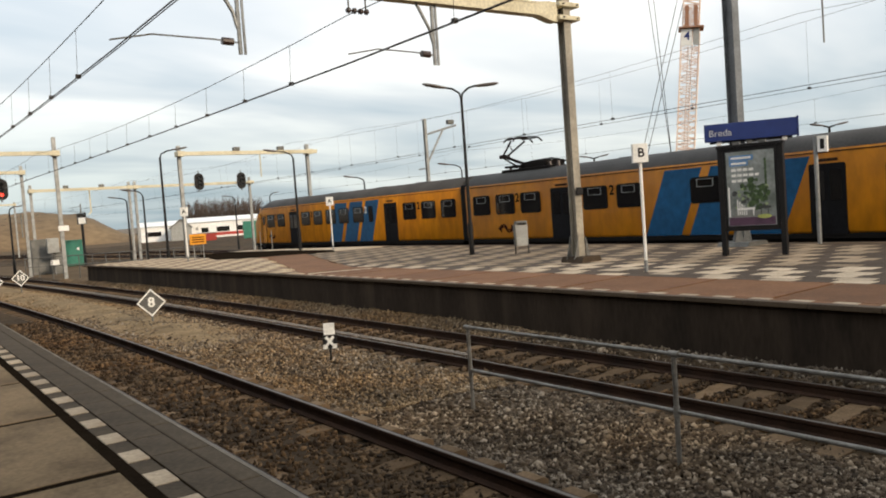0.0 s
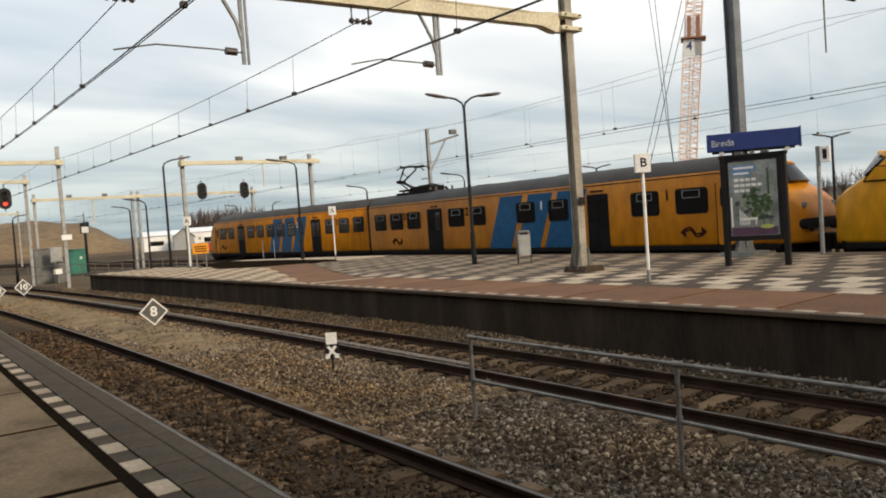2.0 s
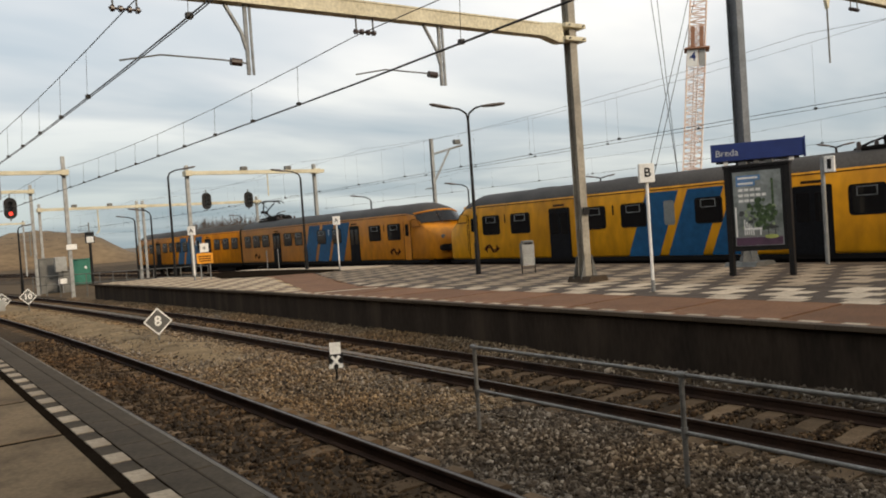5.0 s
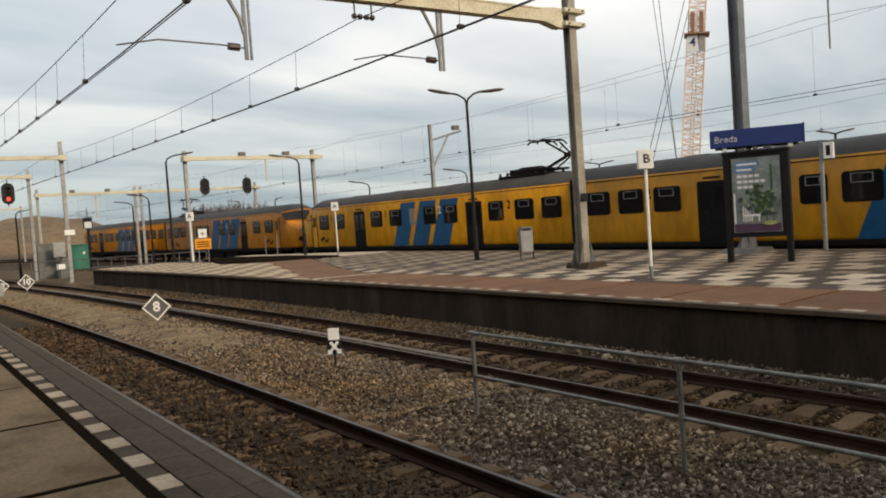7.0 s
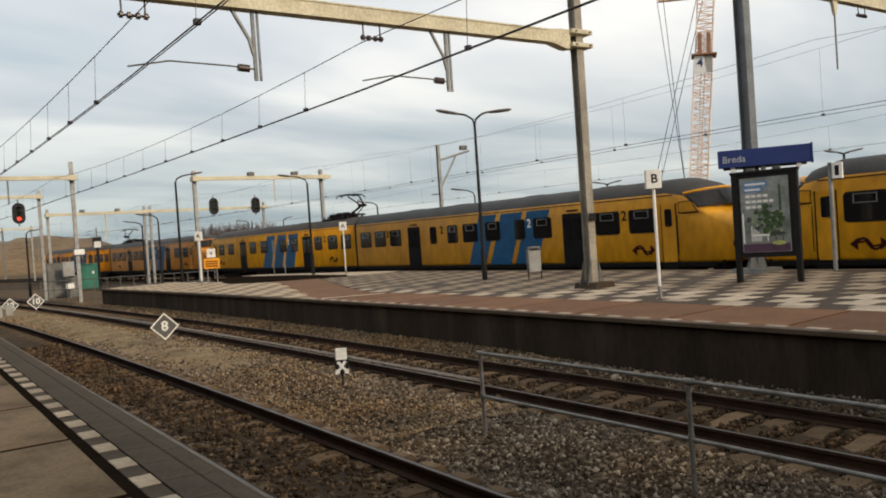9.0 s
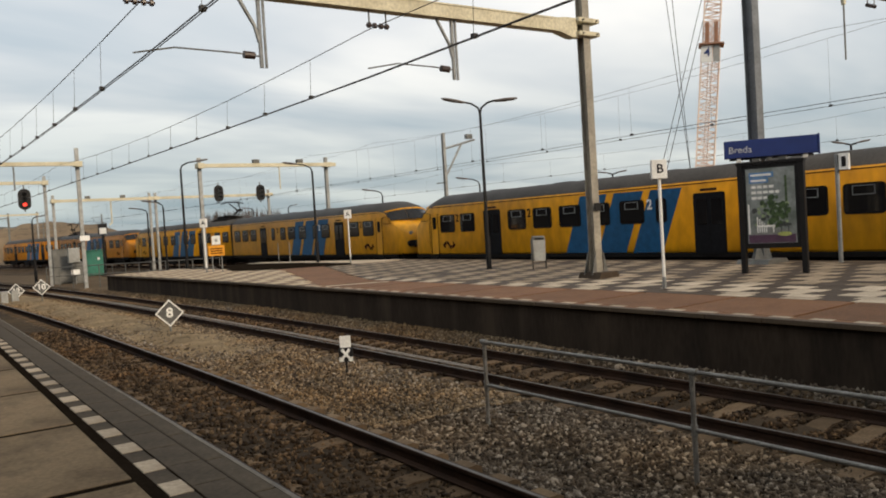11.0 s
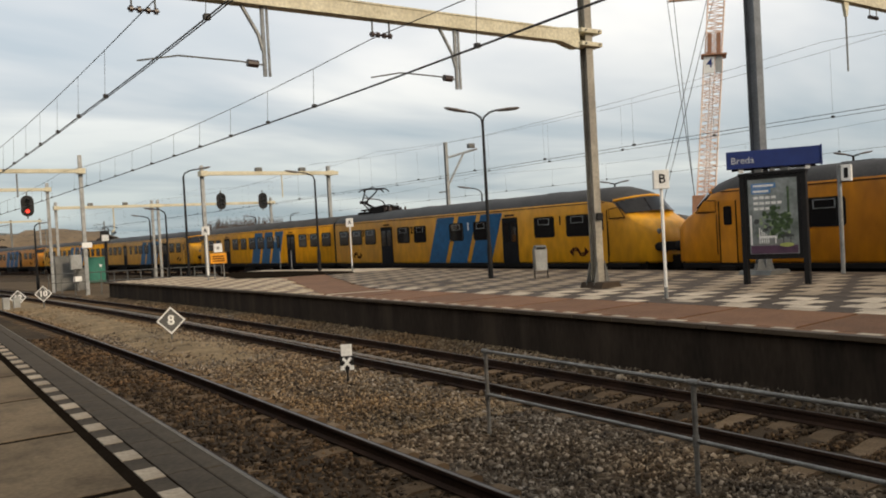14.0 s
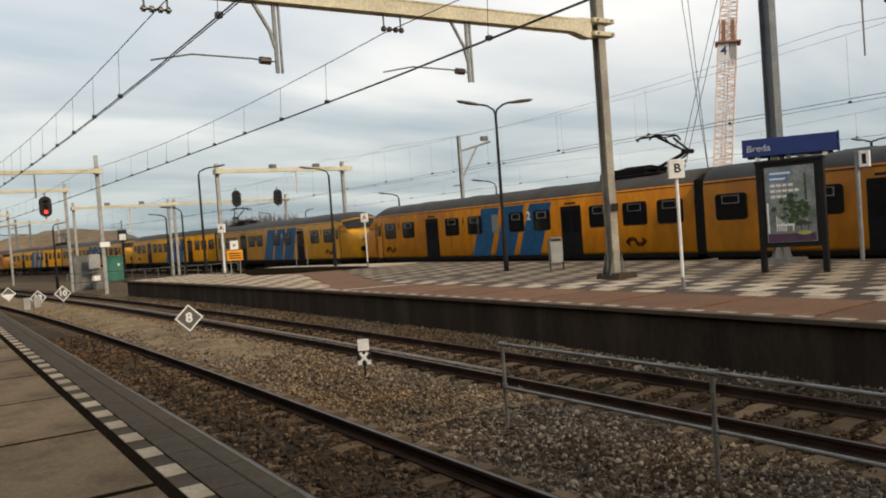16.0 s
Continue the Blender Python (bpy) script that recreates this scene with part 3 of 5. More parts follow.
# ---------- loose ballast stones ----------
def stones(name, count, xr, yr, zf, size, material, label, seed, follow=True, sink=False):
    rng = np.random.default_rng(seed)
    ico = bmesh.new()
    bmesh.ops.create_icosphere(ico, subdivisions=1, radius=1)
    v0 = np.array([v.co[:] for v in ico.verts])
    f0 = np.array([[v.index for v in f.verts] for f in ico.faces])
    ico.free()
    nv = len(v0)
    u = rng.random(count)
    y = yr[0] + (yr[1] - yr[0]) * u ** 1.8
    x = xr[0] + (xr[1] - xr[0]) * rng.random(count)
    sz = size * (0.55 + 0.9 * rng.random(count)) * (1 + 0.03 * np.maximum(0, y))
    verts = np.empty((count, nv, 3))
    jit = 1 + 1.5 * (rng.random((count, nv)) - 0.5)
    stretch = 0.38 + 1.2 * rng.random((count, 3))
    ang = rng.random(count) * math.tau
    p = v0[None] * jit[..., None] * stretch[:, None, :] * sz[:, None, None]
    c, s = np.cos(ang)[:, None], np.sin(ang)[:, None]
    px, py = p[..., 0] * c - p[..., 1] * s, p[..., 0] * s + p[..., 1] * c
    z = np.array([zf(a, b) for a, b in zip(x, y)])
    if sink:
        off = np.abs((y + 6 + 0.3) % 0.60 - 0.30)
        z = z - np.where(off < 0.15, 0.045, -0.012)
    sh = np.array([bend(b) if follow else 0 for b in y])
    verts[..., 0] = px + (x + sh)[:, None]
    verts[..., 1] = py + y[:, None]
    verts[..., 2] = p[..., 2] + (z + 0.25 * sz)[:, None]
    faces = (f0[None] + (np.arange(count) * nv)[:, None, None]).reshape(-1, 3)
    me = bpy.data.meshes.new(name)
    me.vertices.add(count * nv)
    me.vertices.foreach_set("co", verts.reshape(-1))
    me.loops.add(faces.size)
    me.loops.foreach_set("vertex_index", faces.reshape(-1).astype(np.int32))
    me.polygons.add(len(faces))
    me.polygons.foreach_set("loop_start", np.arange(0, faces.size, 3, dtype=np.int32))
    me.update(calc_edges=True)
    me.materials.append(material)
    tagged(new(name, me), label, "gravel", "", "stuff")


stones("loose_ballast", 52000, (4.25, 7.6), (1.2, 27), bed_height, 0.0165, M_STONE, "grey crushed stone heaped between the two tracks", 1)
stones("track_ballast", 15000, (1.96, 4.12), (2.0, 26), bed_height, 0.017, M_STONE_RUST, "rust-stained ballast between the near rails", 2)
stones("far_track_ballast", 21000, (7.7, 9.8), (0.5, 30), bed_height, 0.020, M_STONE_RUST, "rust-stained ballast below the platform wall", 3, sink=True)
stones("wall_ballast", 7000, (9.6, 10.36), (0.5, 30), bed_height, 0.021, M_STONE, "grey ballast piled against the platform wall", 4)
stones("earth_grit", 12000, (4.9, 7.5), (9, 44), lambda x, y: bed_height(x, y) + 0.028, 0.0105, M_GRIT, "sparse grit lying on dry earth", 5)
stones("bank_grit", 7000, (9.72, 10.36), (10, 40), lambda x, y: bed_height(x, y) - 0.06 + min(0.11, 0.035 * (y - 10)) + 0.05 * (x - 9.75) / 0.63, 0.0105, M_GRIT, "rough tan grit drifted against the platform wall", 6)
# trodden tan earth over the ballast further on
bm = ribbon(4.85, 7.5, [11 + 0.35 * k for k in range(166)],
            lambda x, y: bed_height(x, y) + 0.055 * min(1, max(0, (y - 11) / 9)) - 0.05 * max(0, 1 - (y - 11) / 8) + 0.03 * noise.noise((x * 2.2, y * 1.1, 7)) - 0.06 * abs((x - 6.2) / 1.3) ** 3, 14, bend)
solid("earth_strip", bm, mat("dry_earth", (0.29, 0.21, 0.122), (0.145, 0.105, 0.062), scale=1.3, fine=10, rough=1, bump=0.8, spec=0.1), "dry tan earth and grit between the tracks", "ground", "structure", smooth=True)
bm = ribbon(9.75, 10.38, [12 + 0.35 * k for k in range(110)],
            lambda x, y: bed_height(x, y) + 0.03 + 0.05 * (x - 9.75) / 0.63 + 0.05 * noise.noise((x * 2.2, y * 0.9, 3)) - 0.12 * max(0, 1 - (y - 12) / 3), 6, bend)
solid("earth_bank", bm, mat("sandy_earth", (0.19, 0.125, 0.070), (0.075, 0.050, 0.029), scale=2.2, fine=20, rough=1, bump=0.8, spec=0.1), "sandy earth drifted against the platform wall", "ground", "structure", smooth=True)


# ---------- the yellow train ----------
CAR = 25.44
HW = 1.40
Z_FLOOR, Z_CANT, Z_TOP = 1.00, 3.37, 3.93


def section(hw, top, cant=None, n=7):
    """Half outline of the body from the sill up to the crown."""
    cant = Z_CANT if cant is None else cant
    pts = [(hw - 0.05, Z_FLOOR), (hw, Z_FLOOR + 0.10), (hw, cant - 0.12)]
    for k in range(1, n + 1):
        a = radians(90 * k / n)
        pts.append((hw * math.cos(a) ** 0.75, cant - 0.12 + (top - cant + 0.12) * math.sin(a)))
    return pts


def loft(bm, sections):
    """sections: (y, half outline); a closed skin, mirrored."""
    rings = []
    for y, half in sections:
        full = half + [(-u, z) for u, z in reversed(half[:-1])]
        rings.append([bm.verts.new((u, y, z)) for u, z in full])
    n = len(rings[0])
    faces = []
    for u, v in zip(rings, rings[1:]):
        for k in range(n):
            faces.append((bm.faces.new((u[k], u[(k + 1) % n], v[(k + 1) % n], v[k])), k))
    bm.faces.new(rings[0]).material_index = 1
    bm.faces.new(rings[-1][::-1])
    return faces


def train_car(kind, y_nose=CAR / 2):
    """Nose towards local +y, gangway towards -y. kind 'plain' or 'panto'."""
    car = thing("train_car", pose(0, 0, 0), "yellow electric train coach with blue slanted stripes and dark roof", "train car", "train cars")
    d2y = lambda d: y_nose - d
    # shell
    rear = d2y(CAR - 0.20)
    nose = [(0.40, 0.50, 1.85, 1.75), (0.46, 0.86, 2.20, 2.05), (0.62, 1.08, 2.42, 2.28), (0.90, 1.24, 2.60, 2.46), (1.15, 1.31, 2.72, 2.60),
            (1.45, 1.33, 2.92, 2.76), (1.85, 1.36, 3.36, 3.02), (2.2, 1.38, 3.74, 3.26), (2.9, HW, Z_TOP, Z_CANT)]
    secs = [(rear, section(HW, Z_TOP))] + [(d2y(d), section(hw, top, cant)) for d, hw, top, cant in reversed(nose)]
    bm = B()
    for f, k in loft(bm, secs):
        yc = f.calc_center_median().y
        f.material_index = 1 if 3 <= k <= 14 and yc < d2y(1.95) else 0
        f.smooth = True
    me = mesh_of("body", bm, M_YELLOW)
    me.materials.append(M_ROOF)
    body = new("body", me)
    body.parent = car
    # gutter line and grime sill
    for sg in (-1, 1):
        part("gutter", box(B(), sg * HW - 0.012, sg * HW + 0.012, rear, d2y(2.6), Z_CANT - 0.06, Z_CANT - 0.03), M_RAIL, car)
        part("sill", box(B(), sg * (HW - 0.03) - 0.02, sg * (HW - 0.03) + 0.02, rear, d2y(1.0), Z_FLOOR - 0.14, Z_FLOOR + 0.02), M_UNDER, car)
    # windscreen, three dark panes over the hood
    for u0, u1 in ((-1.33, -0.47), (-0.43, 0.43), (0.47, 1.33)):
        bm = B()
        cols = []
        for k in range(6):
            u = u0 + (u1 - u0) * k / 5
            q = (abs(u) / 1.3) ** 2
            lo, hi = (u, d2y(1.10 + 0.50 * q), 2.89 - 0.06 * q), (u * 0.975, d2y(1.48 + 0.60 * q), 3.40 - 0.16 * q)
            cols.append([bm.verts.new(p) for p in (lo, hi, (hi[0] * 1.02, hi[1] + 0.05, hi[2] + 0.04), (lo[0] * 1.02, lo[1] + 0.05, lo[2] + 0.03))])
        for p, r_ in zip(cols, cols[1:]):
            for k in range(4):
                bm.faces.new((p[k], p[(k + 1) % 4], r_[(k + 1) % 4], r_[k]))
        bm.faces.new(cols[0])
        bm.faces.new(cols[-1][::-1])
        part("windscreen", bm, M_WINDSCREEN, car)
    part("cab_brow", tube(B(), [(u, d2y(1.50 + 0.62 * (abs(u) / 1.3) ** 2), 3.50 - 0.14 * (abs(u) / 1.3) ** 2) for u in (-1.36, -1.1, -0.8, -0.4, 0, 0.4, 0.8, 1.1, 1.36)], 0.045), M_YELLOW, car)
    for sg in (-1, 1):
        for dd in (2.50, 3.14):
            part("cab_door_gap", box(B(), sg * HW - 0.025, sg * HW + 0.012, d2y(dd) - 0.014, d2y(dd) + 0.014, Z_FLOOR + 0.03, 3.02), M_UNDER, car)
        # side cab window, slanted
        bm = B()
        xs = sg * 1.375
        prism(bm, [(d2y(1.62), 2.72), (d2y(2.35), 2.72), (d2y(2.35), 3.02), (d2y(1.92), 3.06)], "x", xs - 0.03, xs + 0.03)
        part("cab_side_window", bm, M_YELLOW, car, "blanked cab side window")
        part("cab_window_seal", tube(B(), [(sg * 1.402, d2y(d), z) for d, z in ((1.58, 2.69), (2.38, 2.69), (2.38, 3.05), (1.90, 3.09), (1.58, 2.69))], 0.016, 5), M_UNDER, car)
        part("headlight", rod(B(), (sg * 0.80, d2y(0.75), 2.12), (sg * 0.80, d2y(0.47), 2.12), 0.13, 0.11, 14), M_GALV_DARK, car)
        part("buffer_light", rod(B(), (sg * 0.62, d2y(0.60), 1.42), (sg * 0.62, d2y(0.40), 1.42), 0.08, None, 10), M_RED, car)
        part("cab_door", prism(B(), rounded(d2y(3.12), d2y(2.52), Z_FLOOR + 0.03, 3.02, 0.06), "x", sg * (HW - 0.012) - 0.02, sg * (HW - 0.012) + 0.02), M_YELLOW, car)
        part("cab_door_window", prism(B(), rounded(d2y(2.98), d2y(2.68), 2.25, 2.85, 0.06), "x", sg * HW - 0.03, sg * HW + 0.018), M_GLASS, car)
        part("grab_rail", tube(B(), [(sg * (HW + 0.02), d2y(2.42), 1.3), (sg * (HW + 0.05), d2y(2.42), 1.4), (sg * (HW + 0.05), d2y(2.42), 2.5), (sg * (HW + 0.02), d2y(2.42), 2.6)], 0.014, 6), M_UNDER, car)
        part("step", box(B(), sg * HW - 0.12, sg * HW + 0.04, d2y(3.1), d2y(2.5), 0.72, 0.92), M_UNDER, car)
    # mouth: dark coupler recess with bumper band
    part("bumper", prism(B(), rounded(-1.02, 1.02, 1.42, 1.74, 0.14), "y", d2y(0.72), d2y(0.34)), M_UNDER, car)
    part("coupler", box(B(), -0.3, 0.3, d2y(0.8), d2y(0.02), 0.75, 1.25, 0.05), M_UNDER, car)
    part("snow_skirt", prism(B(), [(-1.1, 0.45), (1.1, 0.45), (1.2, 1.06), (-1.2, 1.06)], "y", d2y(1.3), d2y(0.8)), M_UNDER, car)
    # gangway bellows
    part("gangway", box(B(), -1.35, 1.35, d2y(CAR), rear + 0.01, 0.95, 3.50, 0.03), M_RUBBER, car)
    # under the floor
    part("underframe", box(B(), -1.25, 1.25, rear + 0.3, d2y(2.0), 0.72, Z_FLOOR - 0.02, 0.03), M_UNDER, car)
    for d0, d1 in ((10.2, 12.4), (13.0, 15.6)):
        part("equipment_box", box(B(), -1.2, 1.2, d2y(d1), d2y(d0), 0.32, 0.75, 0.05), M_UNDER, car)
    for dc in (4.9, 21.6):
        bogie = part("bogie", box(B(), -1.08, 1.08, d2y(dc + 1.7), d2y(dc - 1.7), 0.38, 0.68, 0.06), M_UNDER, car)
        for dw in (-1.25, 1.25):
            bm = B()
            for sg in (-1, 1):
                rod(bm, (sg * 0.69, d2y(dc + dw), 0.46), (sg * 0.82, d2y(dc + dw), 0.46), 0.46, None, 20)
            rod(bm, (-0.7, d2y(dc + dw), 0.46), (0.7, d2y(dc + dw), 0.46), 0.08)
            part("wheelset", bm, M_RAIL, bogie)
    # windows, doors, stripes
    # each side: windows, doors, foot of the three stripes, class numbers; metres behind the nose
    if kind == "plain":
        layout = {-1: ([(3.34, 4.58), (5.02, 6.18), (8.61, 9.83), (10.28, 11.44), (11.89, 13.13), (13.50, 14.68), (15.17, 16.35), (16.87, 17.36), (20.32, 21.51), (21.98, 23.19), (23.63, 24.82)],
                       [(6.86, 8.09), (18.49, 19.74)], ((12.2, 13.62), (13.98, 15.40), (15.73, 17.10)), [(4.80, "2"), (10.05, "2"), (16.60, "2"), (21.75, "2")]),
                  1: ([(3.40, 4.62), (5.06, 6.30), (8.75, 9.88), (10.39, 11.08), (12.07, 13.14), (13.71, 14.87), (15.28, 16.13), (17.07, 17.64), (20.38, 21.53), (21.98, 23.15), (23.57, 24.78)],
                      [(6.92, 8.11), (18.56, 19.71)], ((9.74, 11.15), (11.45, 12.90), (13.24, 14.50)), [(4.84, "2"), (10.13, "2"), (16.60, "2"), (21.75, "2")])}
        logos = (4.0,)
    else:
        layout = {-1: ([(3.51, 4.73), (5.46, 6.72), (9.74, 10.97), (11.71, 12.91), (14.95, 16.02), (16.67, 17.78), (20.10, 21.16), (21.90, 23.11), (23.58, 24.76)],
                       [(7.88, 9.08), (18.43, 19.64)], ((11.98, 13.38), (13.76, 15.16), (15.52, 16.98)), [(5.10, "1"), (11.34, "1"), (16.35, "2"), (21.53, "2")]),
                  1: ([(3.44, 4.74), (5.43, 6.69), (9.85, 11.00), (11.79, 12.97), (15.05, 16.19), (16.63, 17.88), (20.25, 21.48), (21.86, 23.10), (23.50, 24.69)],
                      [(7.77, 8.85), (18.41, 19.65)], ((9.74, 11.33), (11.63, 13.08), (13.42, 14.91)), [(5.08, "1"), (11.40, "1"), (16.41, "2"), (21.67, "2")])}
        logos = (4.07, 22.5)
    for sg in (-1, 1):
        X0 = sg * HW
        lean = 0.47 * sg
        wins, doors, stripes, nums = layout[sg]
        for k, (f0, f1) in enumerate(stripes):
            # the foot runs back along the sill, the head leans towards the rear of the train
            yb0, yb1 = d2y(f1) + lean, d2y(f0) + lean
            bm = B()
            prism(bm, [(yb0 - lean, Z_FLOOR + 0.03), (yb1 - lean, Z_FLOOR + 0.03), (yb1 + lean, Z_CANT - 0.13), (yb0 + lean, Z_CANT - 0.13)], "x", X0 - 0.02 * sg, X0 + 0.006 * sg)
            part("blue_stripe", bm, M_BLUE, car, "blue painted stripe")
        for w0, w1 in wins:
            frame_ = part("window", prism(B(), rounded(d2y(w1), d2y(w0), 2.07, 2.93, 0.12, 4), "x", X0 - 0.03 * sg, X0 + 0.016 * sg), M_RUBBER, car)
            part("pane", prism(B(), rounded(d2y(w1) + 0.05, d2y(w0) - 0.05, 2.12, 2.88, 0.09, 4), "x", X0 - 0.03 * sg, X0 + 0.022 * sg), M_GLASS, frame_)
            if w1 - w0 > 0.8:
                bm = B()
                wc, ww = (d2y(w1) + d2y(w0)) / 2, w1 - w0
                c0, c1 = wc - 0.27 * ww, wc + 0.27 * ww
                xa, xb = X0 + 0.018 * sg, X0 + 0.034 * sg
                for o in ((c0, c1, 2.60, 2.62), (c0, c1, 2.845, 2.865), (c0, c0 + 0.025, 2.625, 2.84), (c1 - 0.025, c1, 2.625, 2.84)):
                    box(bm, min(xa, xb), max(xa, xb), *o)
                part("vent_frame", bm, M_GALV, frame_, "thin bright metal vent frame")
        for w0, w1 in doors:
            rec = part("door", prism(B(), rounded(d2y(w1), d2y(w0), Z_FLOOR - 0.02, 3.0, 0.07), "x", X0 - 0.03 * sg, X0 + 0.010 * sg), M_RUBBER, car, "dark grey folding door")
            mid_ = d2y((w0 + w1) / 2)
            for y0, y1 in ((d2y(w1) + 0.05, mid_ - 0.01), (mid_ + 0.01, d2y(w0) - 0.05)):
                part("door_leaf", prism(B(), [(y0, Z_FLOOR + 0.02), (y1, Z_FLOOR + 0.02), (y1, 2.95), (y0, 2.95)], "x", X0 - 0.03 * sg, X0 + 0.018 * sg), M_DOOR, rec)
                part("door_glass", prism(B(), rounded(y0 + 0.07, y1 - 0.07, 1.95, 2.8, 0.04), "x", X0 - 0.03 * sg, X0 + 0.024 * sg), M_GLASS, rec)
            part("door_step", box(B(), X0 - 0.1, X0 + 0.1, d2y(w1), d2y(w0), 0.70, 0.74), M_UNDER, car)
            bm = B()
            box(bm, X0 - 0.02, X0 + 0.02, mid_ - 0.32, mid_ + 0.32, 3.06, 3.14)
            part("door_plate", bm, M_RAIL, car)
        for d, txt in nums:
            blue = stripes[0][0] + 0.3 < d + (0.6 if sg > 0 else -0.6) < stripes[-1][1] + 0.1
            words("class_number", txt, 0.5, M_WHITE if blue else M_UNDER, car, pose(X0 + 0.012 * sg, d2y(d), 2.72, 90, 0, 90 * sg), 0.012)
        # the operator's mark: two hooked arrows that lock into one another
        for logo in logos:
            bm = B()
            cy, cz = d2y(logo), 1.46
            spine = [(-0.36, 0.045), (-0.26, 0.13), (-0.15, 0.16), (-0.05, 0.11), (0.10, -0.08), (0.20, -0.055), (0.36, -0.045)]
            for s2 in (-1, 1):
                left, right = [], []
                for k, (u, v) in enumerate(spine):
                    (ua, va), (ub, vb) = spine[max(k - 1, 0)], spine[min(k + 1, len(spine) - 1)]
                    n = math.hypot(ub - ua, vb - va)
                    left.append((u - 0.034 * (vb - va) / n, v + 0.034 * (ub - ua) / n))
                    right.append((u + 0.034 * (vb - va) / n, v - 0.034 * (ub - ua) / n))
                lift = (0.008 + 0.002 * s2) * sg
                for piece in (left + right[::-1], [(-0.54, 0.0), (-0.31, 0.18), (-0.31, -0.18)]):
                    prism(bm, [(cy + s2 * sg * u, cz + s2 * v) for u, v in piece], "x", X0 - 0.01 * sg, X0 + lift)
                    lift += 0.0015 * sg
            part("operator_mark", bm, M_RED, car, "dark red double-arrow mark")
        if kind == "panto" and sg < 0:
            part("frosted_window", prism(B(), rounded(d2y(14.12), d2y(13.68), 2.08, 2.92, 0.08), "x", X0 - 0.03 * sg, X0 + 0.016 * sg), M_FROST, car, "pale frosted washroom window")
    # roof gear
    for d in (6.5, 11.0, 16.5, 20.5):
        part("roof_vent", box(B(), -0.3, 0.3, d2y(d + 0.5), d2y(d - 0.5), 3.84, 3.95, 0.04), M_ROOF, car)
    part("roof_walkway", box(B(), -0.62, -0.5, rear + 0.5, d2y(6), 3.72, 3.80), M_ROOF, car)
    if kind == "panto":
        # well with dark gear, then a single-arm collector whose knee points at the gangway
        part("roof_equipment", box(B(), -0.80, 0.80, d2y(23.3), d2y(20.2), 3.86, 3.98, 0.04), M_UNDER, car)
        part("resistor_box", box(B(), -0.55, 0.55, d2y(22.3), d2y(20.7), 3.98, 4.24, 0.06), M_UNDER, car)
        for d in (20.0, 20.5, 22.4, 23.0):
            for sg in (-1, 1):
                part("roof_insulator", rod(B(), (sg * 0.5, d2y(d), 3.8), (sg * 0.5, d2y(d), 4.14), 0.09, 0.05, 10), M_INSUL, car)
        part("bus_bar", tube(B(), [(0, d2y(19.6), 3.95), (0, d2y(20.1), 4.12), (0, d2y(20.9), 4.30), (0, d2y(22.2), 4.28), (0, d2y(22.7), 4.14)], 0.035), M_UNDER, car)
        pan = part("pantograph", box(B(), -0.60, 0.60, d2y(23.3), d2y(22.1), 4.06, 4.15, 0.02), M_UNDER, car, "dark steel pantograph, raised")
        kn, top = d2y(23.95), d2y(22.65)
        part("lower_arm", tube(B(), [(0.0, d2y(22.5), 4.15), (0.0, kn, 4.62)], 0.065), M_UNDER, pan)
        part("lower_arm", tube(B(), [(0.22, d2y(22.9), 4.12), (0.12, kn + 0.12, 4.52)], 0.035), M_UNDER, pan)
        for sg in (-1, 1):
            part("upper_arm", tube(B(), [(sg * 0.12, kn, 4.62), (sg * 0.40, top - 0.35, 5.22)], 0.042), M_UNDER, pan)
            y1 = top + 0.30 * sg
            part("contact_strip", tube(B(), [(-0.85, y1, 5.16), (-0.68, y1, 5.30), (-0.5, y1, 5.34), (0.5, y1, 5.34), (0.68, y1, 5.30), (0.85, y1, 5.16)], 0.034), M_UNDER, pan)
            part("head_frame", tube(B(), [(sg * 0.42, top - 0.55, 5.30), (sg * 0.42, top + 0.45, 5.30)], 0.026), M_UNDER, pan)
        part("knee_joint", rod(B(), (-0.26, kn, 4.62), (0.26, kn, 4.62), 0.09), M_UNDER, pan)
        part("upper_brace", tube(B(), [(-0.12, kn + 0.5, 4.80), (0.36, top - 0.6, 5.12)], 0.022), M_UNDER, pan)
    return car


# head of the train: seconds, metres along the far track
HEAD = [
    (0.00, 54.67),
    (0.50, 56.60),
    (1.00, 58.74),
    (1.50, 61.07),
    (2.00, 63.61),
    (2.50, 66.33),
    (3.00, 69.24),
    (3.50, 72.34),
    (4.00, 75.61),
    (4.50, 79.06),
    (5.00, 82.68),
    (5.50, 86.46),
    (6.00, 90.40),
    (6.50, 94.50),
    (7.00, 98.75),
    (7.50, 103.14),
    (8.00, 107.68),
    (8.50, 112.36),
    (9.00, 117.17),
    (9.50, 122.11),
    (10.00, 127.17),
    (10.50, 132.35),
    (11.00, 137.65),
    (11.50, 143.06),
    (12.00, 148.57),
    (12.50, 154.19),
    (13.00, 159.90),
    (13.50, 165.71),
    (14.00, 171.61),
    (14.50, 177.59),
    (15.00, 183.65),
    (15.50, 189.78),
    (16.00, 195.99),
]
car_n = train_car("plain")
car_p = train_car("panto")
CARS = []
for unit in range(4):
    for half in range(2):
        kind = "plain" if (unit + half) % 2 == 0 else "panto"
        src = car_n if kind == "plain" else car_p
        used = any(c is src for c, _, _ in CARS)
        ob = copy_thing(src, pose(0, 0, 0)) if used else src
        CARS.append((ob, (2 * unit + half) * CAR + CAR / 2, half == 1))


